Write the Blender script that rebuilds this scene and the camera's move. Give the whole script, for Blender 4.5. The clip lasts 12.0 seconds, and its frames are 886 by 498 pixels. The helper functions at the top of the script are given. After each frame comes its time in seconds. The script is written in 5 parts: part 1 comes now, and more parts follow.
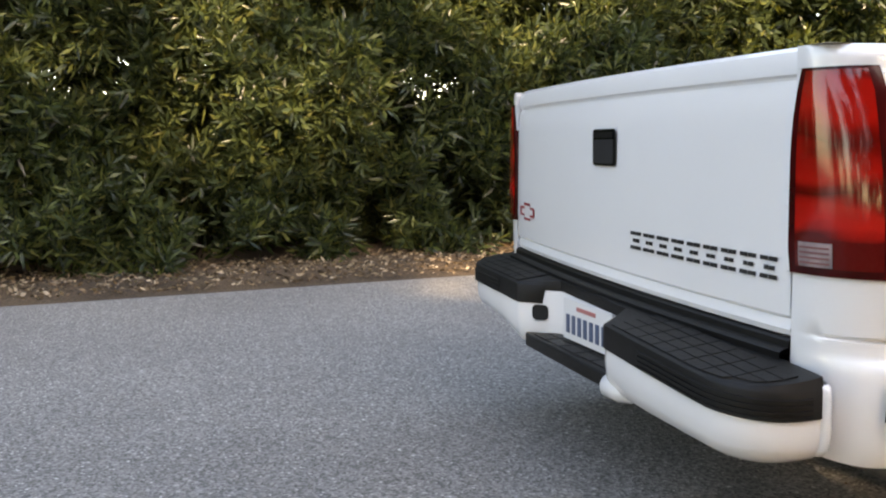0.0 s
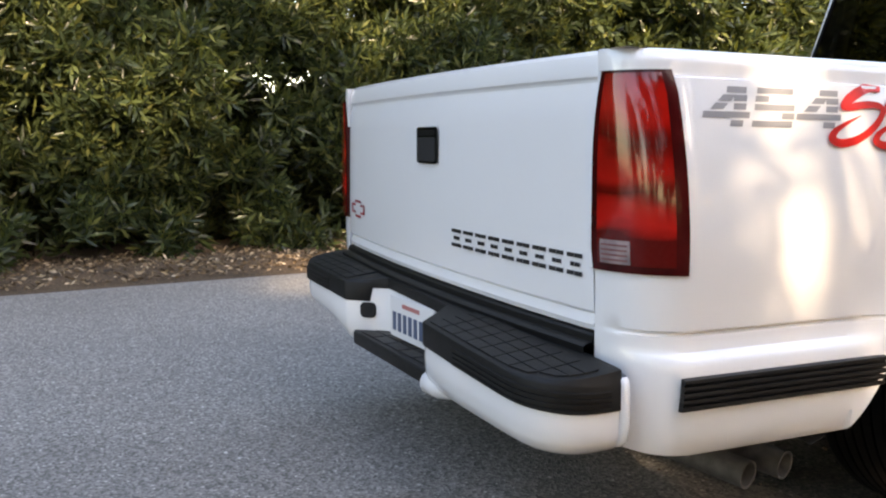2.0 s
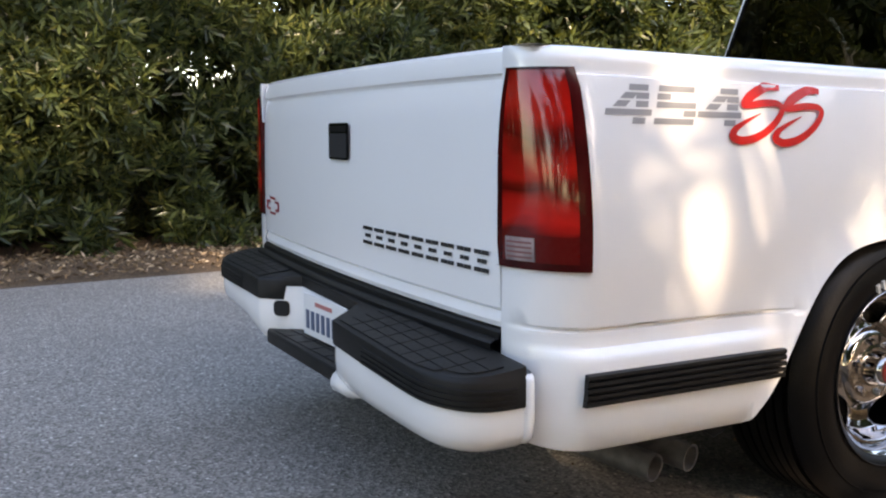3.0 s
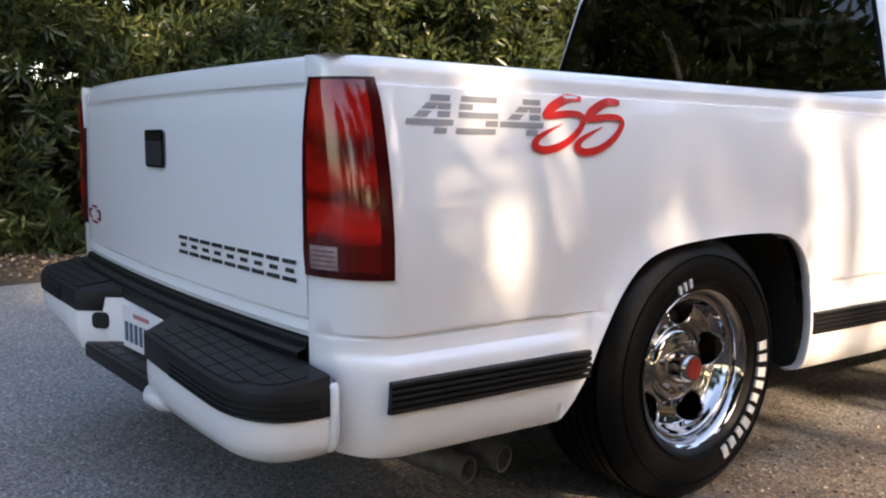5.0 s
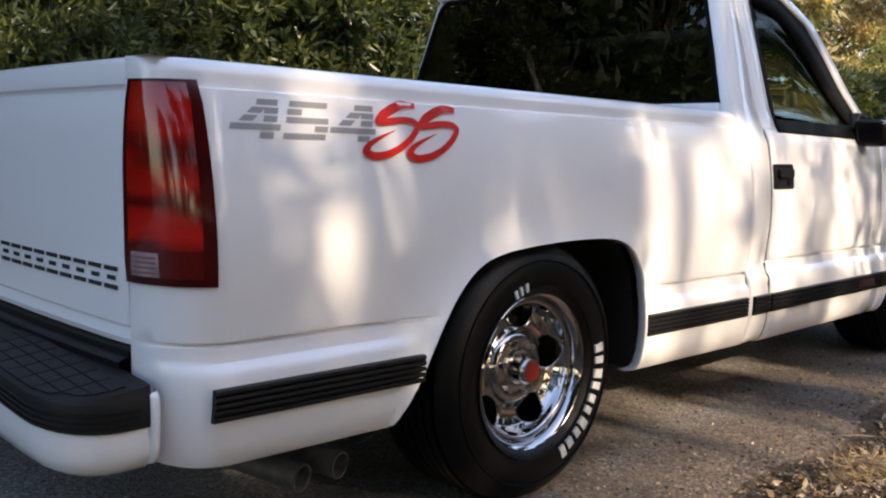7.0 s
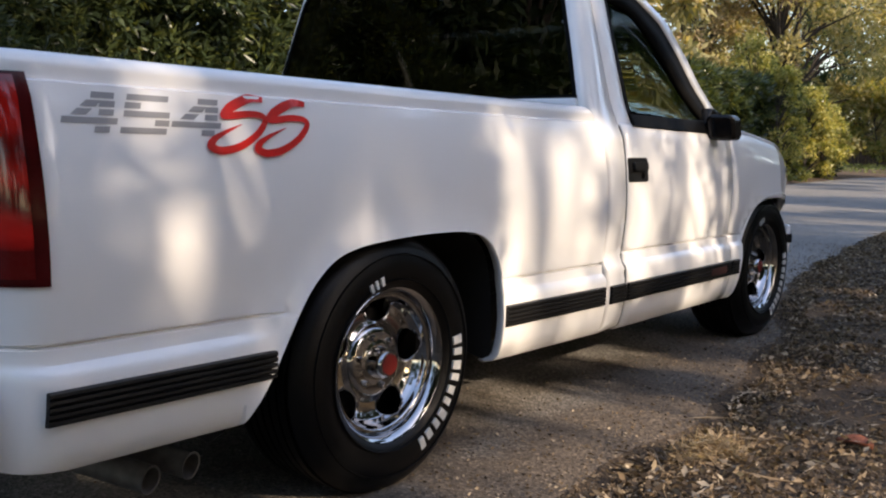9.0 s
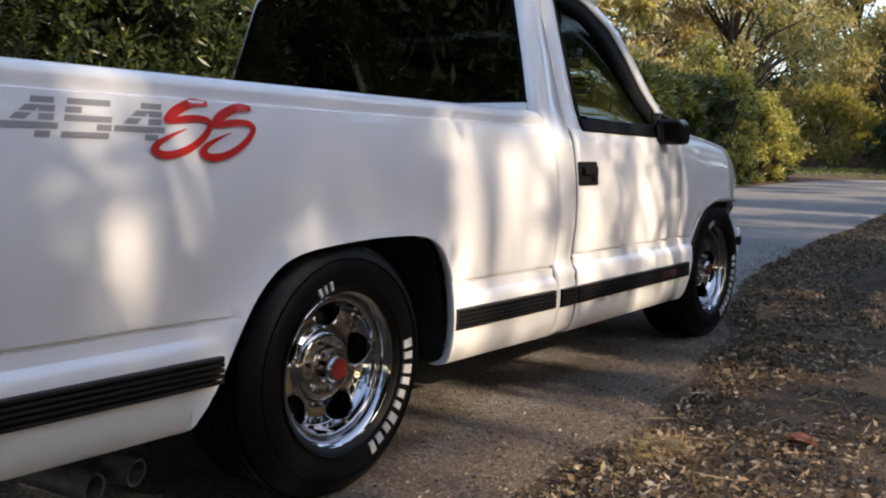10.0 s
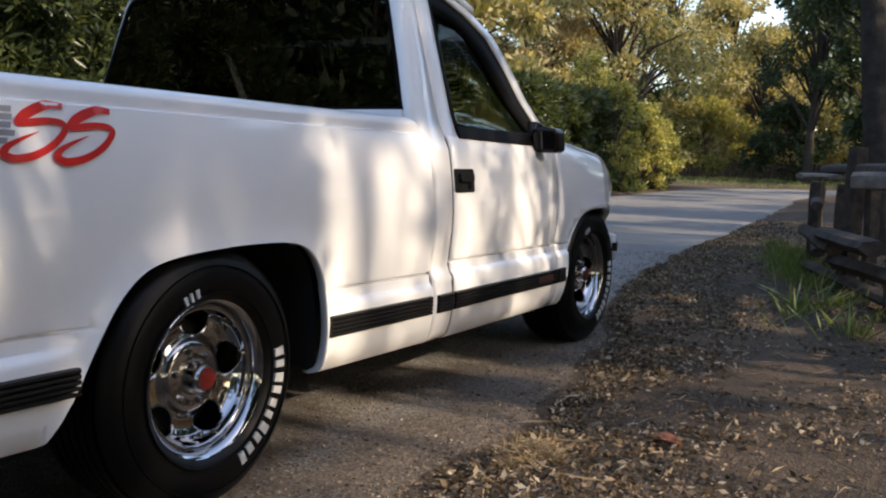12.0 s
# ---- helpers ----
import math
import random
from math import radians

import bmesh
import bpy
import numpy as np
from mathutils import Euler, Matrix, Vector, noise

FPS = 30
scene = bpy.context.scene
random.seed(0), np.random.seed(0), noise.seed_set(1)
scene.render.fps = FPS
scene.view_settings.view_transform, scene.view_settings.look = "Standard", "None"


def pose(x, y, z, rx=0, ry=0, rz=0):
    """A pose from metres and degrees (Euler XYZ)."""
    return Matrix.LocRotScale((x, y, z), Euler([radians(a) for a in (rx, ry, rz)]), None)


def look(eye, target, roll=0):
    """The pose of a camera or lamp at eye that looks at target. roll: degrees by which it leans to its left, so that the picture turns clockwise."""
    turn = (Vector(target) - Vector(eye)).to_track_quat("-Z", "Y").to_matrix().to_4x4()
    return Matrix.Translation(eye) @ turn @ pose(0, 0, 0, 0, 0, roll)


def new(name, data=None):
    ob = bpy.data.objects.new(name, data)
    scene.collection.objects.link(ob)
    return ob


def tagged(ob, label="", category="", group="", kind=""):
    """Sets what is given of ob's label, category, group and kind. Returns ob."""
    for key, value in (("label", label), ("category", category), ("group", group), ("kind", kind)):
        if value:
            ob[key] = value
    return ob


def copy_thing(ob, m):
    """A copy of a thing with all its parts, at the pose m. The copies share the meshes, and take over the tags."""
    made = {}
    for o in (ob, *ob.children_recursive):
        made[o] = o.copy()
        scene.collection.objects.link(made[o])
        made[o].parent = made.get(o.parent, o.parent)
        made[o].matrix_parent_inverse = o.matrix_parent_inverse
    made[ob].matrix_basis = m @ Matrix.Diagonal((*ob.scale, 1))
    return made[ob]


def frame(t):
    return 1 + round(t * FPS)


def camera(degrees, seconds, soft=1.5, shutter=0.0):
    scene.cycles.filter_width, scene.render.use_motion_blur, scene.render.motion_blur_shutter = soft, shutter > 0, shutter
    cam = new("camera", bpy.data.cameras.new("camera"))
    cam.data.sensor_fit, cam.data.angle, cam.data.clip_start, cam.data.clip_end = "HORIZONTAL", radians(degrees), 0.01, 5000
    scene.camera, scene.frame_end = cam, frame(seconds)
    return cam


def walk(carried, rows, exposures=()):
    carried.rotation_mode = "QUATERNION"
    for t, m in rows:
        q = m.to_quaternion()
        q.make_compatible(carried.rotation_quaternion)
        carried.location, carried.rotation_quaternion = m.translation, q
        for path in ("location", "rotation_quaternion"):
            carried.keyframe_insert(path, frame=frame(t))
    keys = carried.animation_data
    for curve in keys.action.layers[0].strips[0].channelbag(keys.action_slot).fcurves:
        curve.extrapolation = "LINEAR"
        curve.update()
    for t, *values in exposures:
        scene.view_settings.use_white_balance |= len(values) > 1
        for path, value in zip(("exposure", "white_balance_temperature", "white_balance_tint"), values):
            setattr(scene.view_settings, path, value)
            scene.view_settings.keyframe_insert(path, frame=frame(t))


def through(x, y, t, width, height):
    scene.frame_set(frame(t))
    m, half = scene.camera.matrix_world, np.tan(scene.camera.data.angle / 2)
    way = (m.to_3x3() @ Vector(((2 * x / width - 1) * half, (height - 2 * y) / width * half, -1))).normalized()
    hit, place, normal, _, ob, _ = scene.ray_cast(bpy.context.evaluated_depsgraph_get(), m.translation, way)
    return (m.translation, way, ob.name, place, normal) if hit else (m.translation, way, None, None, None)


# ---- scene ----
cam = camera(50.0, 12.0, soft=2.1)
PATH = [
    (0, (2.401, -2.303, 0.958), (0.503, -1.71, 0.744), -0.9),
    (0.5, (2.41, -2.281, 0.96), (0.533, -1.624, 0.747), -0.8),
    (1, (2.408, -2.256, 0.959), (0.553, -1.54, 0.743), -0.6),
    (1.5, (2.422, -2.225, 0.963), (0.604, -1.422, 0.741), -0.5),
    (2, (2.426, -2.197, 0.962), (0.635, -1.336, 0.735), -0.3),
    (2.5, (2.429, -2.166, 0.962), (0.67, -1.244, 0.73), -0.2),
    (4.5, (2.499, -2.052, 0.975), (0.88, -0.902, 0.739), -0.0),
    (5, (2.522, -2.021, 0.976), (0.942, -0.817, 0.746), 0.1),
    (5.5, (2.54, -1.999, 0.981), (0.998, -0.747, 0.752), 0.4),
    (6, (2.563, -1.979, 0.983), (1.058, -0.682, 0.759), 0.5),
    (6.5, (2.585, -1.959, 0.982), (1.12, -0.616, 0.763), 0.6),
    (7, (2.599, -1.936, 0.978), (1.178, -0.545, 0.761), 0.8),
    (9, (2.667, -1.881, 0.984), (1.422, -0.333, 0.755), 0.9),
    (9.5, (2.676, -1.883, 0.986), (1.464, -0.309, 0.761), 0.9),
    (10, (2.694, -1.869, 0.986), (1.516, -0.268, 0.766), 0.9),
    (10.5, (2.703, -1.861, 0.985), (1.568, -0.228, 0.769), 0.8),
    (11, (2.721, -1.858, 0.988), (1.629, -0.195, 0.78), 1.0),
    (11.5, (2.735, -1.844, 0.987), (1.694, -0.147, 0.785), 1.1),
    (12, (2.744, -1.834, 0.986), (1.753, -0.109, 0.785), 1.4),
]
EXPOSURES = [(0, 2.55, 9100, 17), (2.5, 2.40, 8200, 17), (4.5, 2.1, 7600, 18), (7, 1.52, 7100, 17), (9, 1.21, 6950, 16), (12, 1.12, 6800, 14)]
walk(cam, [(t, look(eye, target, roll)) for t, eye, target, roll in PATH], EXPOSURES)

# ---------------- world, sun, exposure ----------------
SUN_AZ, SUN_EL = 4.0, 27.0      # degrees: azimuth from +x towards +y, elevation
world = bpy.data.worlds.new("sky_world")
scene.world = world
world.use_nodes = True
wn = world.node_tree
sky = wn.nodes.new("ShaderNodeTexSky")
sky.sky_type = "NISHITA"
sky.sun_disc = False
sky.sun_elevation = radians(SUN_EL)
sky.sun_rotation = radians(90.0 - SUN_AZ)
wn.links.new(sky.outputs[0], wn.nodes["Background"].inputs[0])
wn.nodes["Background"].inputs[1].default_value = 0.20
sun_data = bpy.data.lights.new("sun", "SUN")
sun_data.energy, sun_data.angle, sun_data.color = 3.1, radians(0.75), (1.0, 0.86, 0.66)
sun = new("sun", sun_data)
sa, se = radians(SUN_AZ), radians(SUN_EL)
sun_dir = Vector((math.cos(sa) * math.cos(se), math.sin(sa) * math.cos(se), math.sin(se)))
sun.matrix_world = look(tuple(sun_dir * 40), (0, 0, 0))


# ---------------- materials ----------------
def mat(name, color, rough=0.5, metal=0.0, coat=0.0, vary=0.0, scale=8.0, bump=0.0, bump_scale=60.0, island=0.0, transmission=0.0, spec=0.5):
    m = bpy.data.materials.new(name)
    m.use_nodes = True
    nt = m.node_tree
    b = nt.nodes["Principled BSDF"]
    b.inputs["Base Color"].default_value = (*color, 1)
    b.inputs["Roughness"].default_value = rough
    b.inputs["Metallic"].default_value = metal
    b.inputs["Coat Weight"].default_value = coat
    b.inputs["Coat Roughness"].default_value = 0.07
    b.inputs["Transmission Weight"].default_value = transmission
    b.inputs["Specular IOR Level"].default_value = spec
    tc = nt.nodes.new("ShaderNodeTexCoord")
    if vary:
        n1 = nt.nodes.new("ShaderNodeTexNoise")
        n1.inputs["Scale"].default_value = scale
        n1.inputs["Detail"].default_value = 6
        nt.links.new(tc.outputs["Object"], n1.inputs["Vector"])
        ramp = nt.nodes.new("ShaderNodeMapRange")
        ramp.inputs["From Min"].default_value = 0.3
        ramp.inputs["From Max"].default_value = 0.7
        ramp.inputs["To Min"].default_value = 1 - vary
        ramp.inputs["To Max"].default_value = 1 + vary
        nt.links.new(n1.outputs["Fac"], ramp.inputs["Value"])
        mul = nt.nodes.new("ShaderNodeVectorMath")
        mul.operation = "SCALE"
        mul.inputs[0].default_value = color
        nt.links.new(ramp.outputs[0], mul.inputs["Scale"])
        nt.links.new(mul.outputs[0], b.inputs["Base Color"])
    if bump:
        n2 = nt.nodes.new("ShaderNodeTexNoise")
        n2.inputs["Scale"].default_value = bump_scale
        n2.inputs["Detail"].default_value = 5
        nt.links.new(tc.outputs["Object"], n2.inputs["Vector"])
        bp = nt.nodes.new("ShaderNodeBump")
        bp.inputs["Strength"].default_value = bump
        bp.inputs["Distance"].default_value = 0.01
        nt.links.new(n2.outputs["Fac"], bp.inputs["Height"])
        nt.links.new(bp.outputs[0], b.inputs["Normal"])
    return m


def leaf_mat(name, stops, gloss=0.35, through=0.35):
    """Leaves: colour by the single leaf, light let through."""
    m = bpy.data.materials.new(name)
    m.use_nodes = True
    nt = m.node_tree
    b = nt.nodes["Principled BSDF"]
    geo = nt.nodes.new("ShaderNodeNewGeometry")
    ramp = nt.nodes.new("ShaderNodeValToRGB")
    while len(ramp.color_ramp.elements) < len(stops):
        ramp.color_ramp.elements.new(0.5)
    for e, (p, c) in zip(ramp.color_ramp.elements, stops):
        e.position, e.color = p, (*c, 1)
    nt.links.new(geo.outputs["Random Per Island"], ramp.inputs[0])
    nt.links.new(ramp.outputs[0], b.inputs["Base Color"])
    b.inputs["Roughness"].default_value = gloss
    tr = nt.nodes.new("ShaderNodeBsdfTranslucent")
    gain = nt.nodes.new("ShaderNodeVectorMath")
    gain.operation = "MULTIPLY"
    gain.inputs[1].default_value = (1.75, 1.6, 0.75)
    nt.links.new(ramp.outputs[0], gain.inputs[0])
    nt.links.new(gain.outputs[0], tr.inputs[0])
    mix = nt.nodes.new("ShaderNodeMixShader")
    mix.inputs[0].default_value = through
    nt.links.new(b.outputs[0], mix.inputs[1])
    nt.links.new(tr.outputs[0], mix.inputs[2])
    nt.links.new(mix.outputs[0], nt.nodes["Material Output"].inputs[0])
    return m


def ground_mat(name, dark, light, fine, grain=420.0, patch=0.35, bump=0.5, rough=0.9, dust=None):
    m = bpy.data.materials.new(name)
    m.use_nodes = True
    nt = m.node_tree
    b = nt.nodes["Principled BSDF"]
    b.inputs["Roughness"].default_value = rough
    tc = nt.nodes.new("ShaderNodeTexCoord")
    vo = nt.nodes.new("ShaderNodeTexVoronoi")
    vo.inputs["Scale"].default_value = grain
    big = nt.nodes.new("ShaderNodeTexNoise")
    big.inputs["Scale"].default_value = 0.7
    big.inputs["Detail"].default_value = 8
    mid = nt.nodes.new("ShaderNodeTexNoise")
    mid.inputs["Scale"].default_value = 45
    mid.inputs["Detail"].default_value = 6
    for n in (vo, big, mid):
        nt.links.new(tc.outputs["Object"], n.inputs["Vector"])
    ramp = nt.nodes.new("ShaderNodeValToRGB")
    ramp.color_ramp.elements[0].color = (*dark, 1)
    ramp.color_ramp.elements[1].color = (*light, 1)
    ramp.color_ramp.elements[0].position = 0.3
    ramp.color_ramp.elements[1].position = 0.7
    nt.links.new(big.outputs["Fac"], ramp.inputs[0])
    sep = nt.nodes.new("ShaderNodeSeparateColor")
    nt.links.new(vo.outputs["Color"], sep.inputs[0])
    gr = nt.nodes.new("ShaderNodeMapRange")
    gr.inputs["To Min"].default_value = 1 - fine
    gr.inputs["To Max"].default_value = 1 + fine
    nt.links.new(sep.outputs[0], gr.inputs["Value"])
    g2 = nt.nodes.new("ShaderNodeMapRange")
    g2.inputs["From Min"].default_value = 0.3
    g2.inputs["From Max"].default_value = 0.7
    g2.inputs["To Min"].default_value = 1 - patch
    g2.inputs["To Max"].default_value = 1 + patch
    nt.links.new(mid.outputs["Fac"], g2.inputs["Value"])
    mm = nt.nodes.new("ShaderNodeMath")
    mm.operation = "MULTIPLY"
    sp = nt.nodes.new("ShaderNodeMapRange")
    sp.inputs["From Min"].default_value = 0.90
    sp.inputs["From Max"].default_value = 1.0
    sp.inputs["To Min"].default_value = 1.0
    sp.inputs["To Max"].default_value = 2.1
    nt.links.new(sep.outputs[1], sp.inputs["Value"])
    ms = nt.nodes.new("ShaderNodeMath")
    ms.operation = "MULTIPLY"
    nt.links.new(gr.outputs[0], ms.inputs[0])
    nt.links.new(sp.outputs[0], ms.inputs[1])
    nt.links.new(ms.outputs[0], mm.inputs[0])
    nt.links.new(g2.outputs[0], mm.inputs[1])
    mul = nt.nodes.new("ShaderNodeVectorMath")
    mul.operation = "SCALE"
    nt.links.new(ramp.outputs[0], mul.inputs[0])
    nt.links.new(mm.outputs[0], mul.inputs["Scale"])
    nt.links.new(mul.outputs[0], b.inputs["Base Color"])
    if dust:
        # leaf dust trodden into the asphalt along the verge, in ragged patches
        sx = nt.nodes.new("ShaderNodeSeparateXYZ")
        nt.links.new(tc.outputs["Object"], sx.inputs[0])
        rag = nt.nodes.new("ShaderNodeTexNoise")
        rag.inputs["Scale"].default_value = 3.0
        rag.inputs["Detail"].default_value = 7
        nt.links.new(tc.outputs["Object"], rag.inputs["Vector"])
        add = nt.nodes.new("ShaderNodeMath")
        add.operation = "MULTIPLY_ADD"
        add.inputs[1].default_value = 1.6
        nt.links.new(rag.outputs["Fac"], add.inputs[0])
        nt.links.new(sx.outputs[0], add.inputs[2])
        rng_ = nt.nodes.new("ShaderNodeMapRange")
        rng_.inputs["From Min"].default_value = 0.9
        rng_.inputs["From Max"].default_value = 1.8
        rng_.inputs["To Max"].default_value = 0.92
        nt.links.new(add.outputs[0], rng_.inputs["Value"])
        brown = nt.nodes.new("ShaderNodeVectorMath")
        brown.operation = "SCALE"
        brown.inputs[0].default_value = dust
        nt.links.new(mm.outputs[0], brown.inputs["Scale"])
        mx = nt.nodes.new("ShaderNodeMix")
        mx.data_type = "RGBA"
        nt.links.new(rng_.outputs[0], mx.inputs[0])
        nt.links.new(mul.outputs[0], mx.inputs[6])
        nt.links.new(brown.outputs[0], mx.inputs[7])
        nt.links.new(mx.outputs[2], b.inputs["Base Color"])
    bp = nt.nodes.new("ShaderNodeBump")
    bp.inputs["Strength"].default_value = bump
    bp.inputs["Distance"].default_value = 0.006
    nt.links.new(vo.outputs["Distance"], bp.inputs["Height"])
    nt.links.new(bp.outputs[0], b.inputs["Normal"])
    return m


PAINT = mat("white_paint", (0.80, 0.80, 0.80), 0.30, coat=1.0, vary=0.012, scale=3.0)
PAINT.node_tree.nodes["Principled BSDF"].inputs["Coat Roughness"].default_value = 0.025
PAD = mat("black_step_rubber", (0.0075, 0.0075, 0.0075), 0.50, spec=0.25, vary=0.25, scale=30, bump=0.15, bump_scale=400)
TRIM = mat("black_trim", (0.006, 0.006, 0.0063), 0.42, spec=0.28, vary=0.2, scale=25)
DARK = mat("dark_underbody", (0.008, 0.008, 0.008), 0.85, vary=0.3, scale=12)
RUBBER = mat("tyre_rubber", (0.0024, 0.0024, 0.0027), 0.38, spec=0.22, vary=0.25, scale=40, bump=0.1, bump_scale=200)
CHROME = mat("chrome", (0.42, 0.42, 0.43), 0.045, metal=1.0)
STEEL = mat("dull_exhaust_steel", (0.11, 0.104, 0.099), 0.65, metal=0.5, vary=0.3, scale=30)
RED = mat("red_decal", (0.60, 0.014, 0.008), 0.4, coat=0.2, vary=0.18, scale=14, spec=0.3)
EMBLEM = mat("dark_red_emblem", (0.30, 0.012, 0.02), 0.35, coat=0.4)
BADGE = mat("dull_red_badge", (0.024, 0.007, 0.007), 0.45)
GREY = mat("grey_decal", (0.28, 0.28, 0.29), 0.35, coat=0.5)
BLACK = mat("black_decal", (0.015, 0.015, 0.015), 0.4, coat=0.3)
LETTER = mat("white_tyre_marking", (0.6, 0.59, 0.56), 0.6, vary=0.1, scale=60)
LENS = mat("red_lamp_lens", (0.36, 0.006, 0.004), 0.08, coat=0.7, vary=0.5, scale=9, spec=0.25)
lens_nt = LENS.node_tree
lens_noise = next(n for n in lens_nt.nodes if n.type == "TEX_NOISE")
lens_noise.inputs["Detail"].default_value = 1.5
lens_map = lens_nt.nodes.new("ShaderNodeMapping")
lens_map.inputs["Scale"].default_value = (0.6, 0.6, 1.7)
lens_nt.links.new(next(n for n in lens_nt.nodes if n.type == "TEX_COORD").outputs["Object"], lens_map.inputs["Vector"])
lens_nt.links.new(lens_map.outputs[0], lens_noise.inputs["Vector"])
# glow of three chambers painted into the lens colour, one above the other, with softer dark red between
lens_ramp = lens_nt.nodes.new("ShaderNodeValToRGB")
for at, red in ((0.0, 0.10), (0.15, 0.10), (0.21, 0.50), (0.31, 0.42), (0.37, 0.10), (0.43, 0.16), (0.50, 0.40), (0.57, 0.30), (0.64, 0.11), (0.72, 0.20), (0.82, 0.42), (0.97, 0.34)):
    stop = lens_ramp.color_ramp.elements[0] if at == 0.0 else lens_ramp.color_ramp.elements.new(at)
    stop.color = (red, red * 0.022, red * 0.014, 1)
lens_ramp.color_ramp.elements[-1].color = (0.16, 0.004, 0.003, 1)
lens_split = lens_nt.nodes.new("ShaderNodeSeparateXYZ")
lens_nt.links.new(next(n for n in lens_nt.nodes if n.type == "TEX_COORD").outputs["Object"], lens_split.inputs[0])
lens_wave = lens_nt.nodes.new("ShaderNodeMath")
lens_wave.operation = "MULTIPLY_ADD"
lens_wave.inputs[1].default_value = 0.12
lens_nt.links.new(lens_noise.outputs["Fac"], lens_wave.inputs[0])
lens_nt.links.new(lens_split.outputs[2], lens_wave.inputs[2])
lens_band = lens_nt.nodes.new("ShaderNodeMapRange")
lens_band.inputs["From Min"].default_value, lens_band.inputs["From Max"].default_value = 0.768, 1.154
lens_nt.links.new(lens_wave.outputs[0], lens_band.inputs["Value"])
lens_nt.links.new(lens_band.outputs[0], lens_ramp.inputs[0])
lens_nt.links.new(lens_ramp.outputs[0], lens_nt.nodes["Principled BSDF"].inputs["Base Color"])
LENS_DARK = mat("dark_red_lamp_rim", (0.050, 0.003, 0.003), 0.2, coat=0.08, vary=0.5, scale=10, spec=0.2)
CLEAR = mat("clear_reverse_lens", (0.27, 0.20, 0.20), 0.15, coat=1.0, vary=0.4, scale=26)
RIB = mat("pink_lens_rib", (0.20, 0.08, 0.08), 0.2, coat=0.5)
CAPRED = mat("red_centre_cap", (0.17, 0.012, 0.010), 0.35, coat=0.4)
PLATE = mat("plate_white", (0.7, 0.7, 0.7), 0.4)
PLATERED = mat("plate_red", (0.45, 0.16, 0.15), 0.4)
PLATEBLUE = mat("plate_blue", (0.06, 0.09, 0.16), 0.4)
SEAT = mat("dark_upholstery", (0.03, 0.012, 0.012), 0.85, vary=0.3, scale=40)
GLASS = mat("tinted_glass", (0.44, 0.48, 0.45), 0.0, transmission=1.0)
GLASS.node_tree.nodes["Principled BSDF"].inputs["IOR"].default_value = 1.07
GLASS_DARK = mat("dark_tinted_glass", (0.05, 0.052, 0.05), 0.0, transmission=1.0)
FRAME = mat("matt_black_seal", (0.004, 0.004, 0.004), 0.55, spec=0.06)
GLOSS = mat("gloss_black_plastic", (0.005, 0.005, 0.005), 0.22, spec=0.3)
MIRROR = mat("mirror_glass", (0.045, 0.045, 0.05), 0.02, metal=1.0)
ASPHALT = ground_mat("asphalt", (0.168, 0.160, 0.148), (0.212, 0.203, 0.188), 0.55, 120.0, 0.12, 0.5, 0.85, dust=(0.085, 0.062, 0.042))
DIRT = ground_mat("leafy_dirt", (0.036, 0.023, 0.013), (0.100, 0.066, 0.037), 0.45, 120.0, 0.4, 0.8, 0.95)
BARK = mat("bark", (0.036, 0.027, 0.020), 0.9, vary=0.5, scale=9, bump=0.9, bump_scale=25)
LOG = mat("dark_weathered_log", (0.058, 0.041, 0.029), 0.9, vary=0.55, scale=11, bump=0.9, bump_scale=30)
WOOD = mat("weathered_wood", (0.16, 0.135, 0.11), 0.85, vary=0.4, scale=14, bump=0.6, bump_scale=40)
HEDGE = leaf_mat("hedge_leaves", [(0.0, (0.021, 0.032, 0.018)), (0.55, (0.049, 0.070, 0.031)), (0.9, (0.100, 0.124, 0.040)), (1.0, (0.135, 0.142, 0.048))], 0.26, 0.34)
# olive leaves with the sunlight put into their bright colour
TREE_A = leaf_mat("sunlit_olive_leaves", [(0.0, (0.13, 0.13, 0.05)), (0.5, (0.27, 0.245, 0.10)), (1.0, (0.41, 0.335, 0.17))], 0.6, 0.4)
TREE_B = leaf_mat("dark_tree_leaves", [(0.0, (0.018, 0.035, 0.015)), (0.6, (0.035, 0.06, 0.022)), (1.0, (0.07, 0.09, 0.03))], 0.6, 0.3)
TREE_D = leaf_mat("russet_tree_leaves", [(0.0, (0.14, 0.11, 0.05)), (0.5, (0.26, 0.195, 0.095)), (1.0, (0.38, 0.275, 0.15))], 0.6, 0.4)
# sunlight on the hedge end, put into a bright yellow-green leaf colour
TREE_E = leaf_mat("sunlit_hedge_end_leaves", [(0.0, (0.11, 0.135, 0.04)), (0.5, (0.31, 0.31, 0.085)), (1.0, (0.52, 0.46, 0.18))], 0.5, 0.4)
TREE_C = leaf_mat("yellow_tree_leaves", [(0.0, (0.13, 0.155, 0.04)), (0.5, (0.26, 0.25, 0.07)), (1.0, (0.37, 0.30, 0.11))], 0.6, 0.45)
LITTER = leaf_mat("dry_fallen_leaves", [(0.0, (0.030, 0.021, 0.013)), (0.4, (0.10, 0.067, 0.038)), (0.75, (0.20, 0.142, 0.085)), (1.0, (0.44, 0.36, 0.26))], 0.8, 0.1)
PALEGRASS = leaf_mat("pale_grass_blades", [(0.0, (0.12, 0.17, 0.05)), (1.0, (0.34, 0.38, 0.20))], 0.4, 0.35)
REDLEAF = mat("reddish_dry_leaf", (0.24, 0.075, 0.035), 0.7, vary=0.35, scale=40)
LEAF_X, LEAF_Y, LEAF_Z = 1.872, 1.172, 0.03
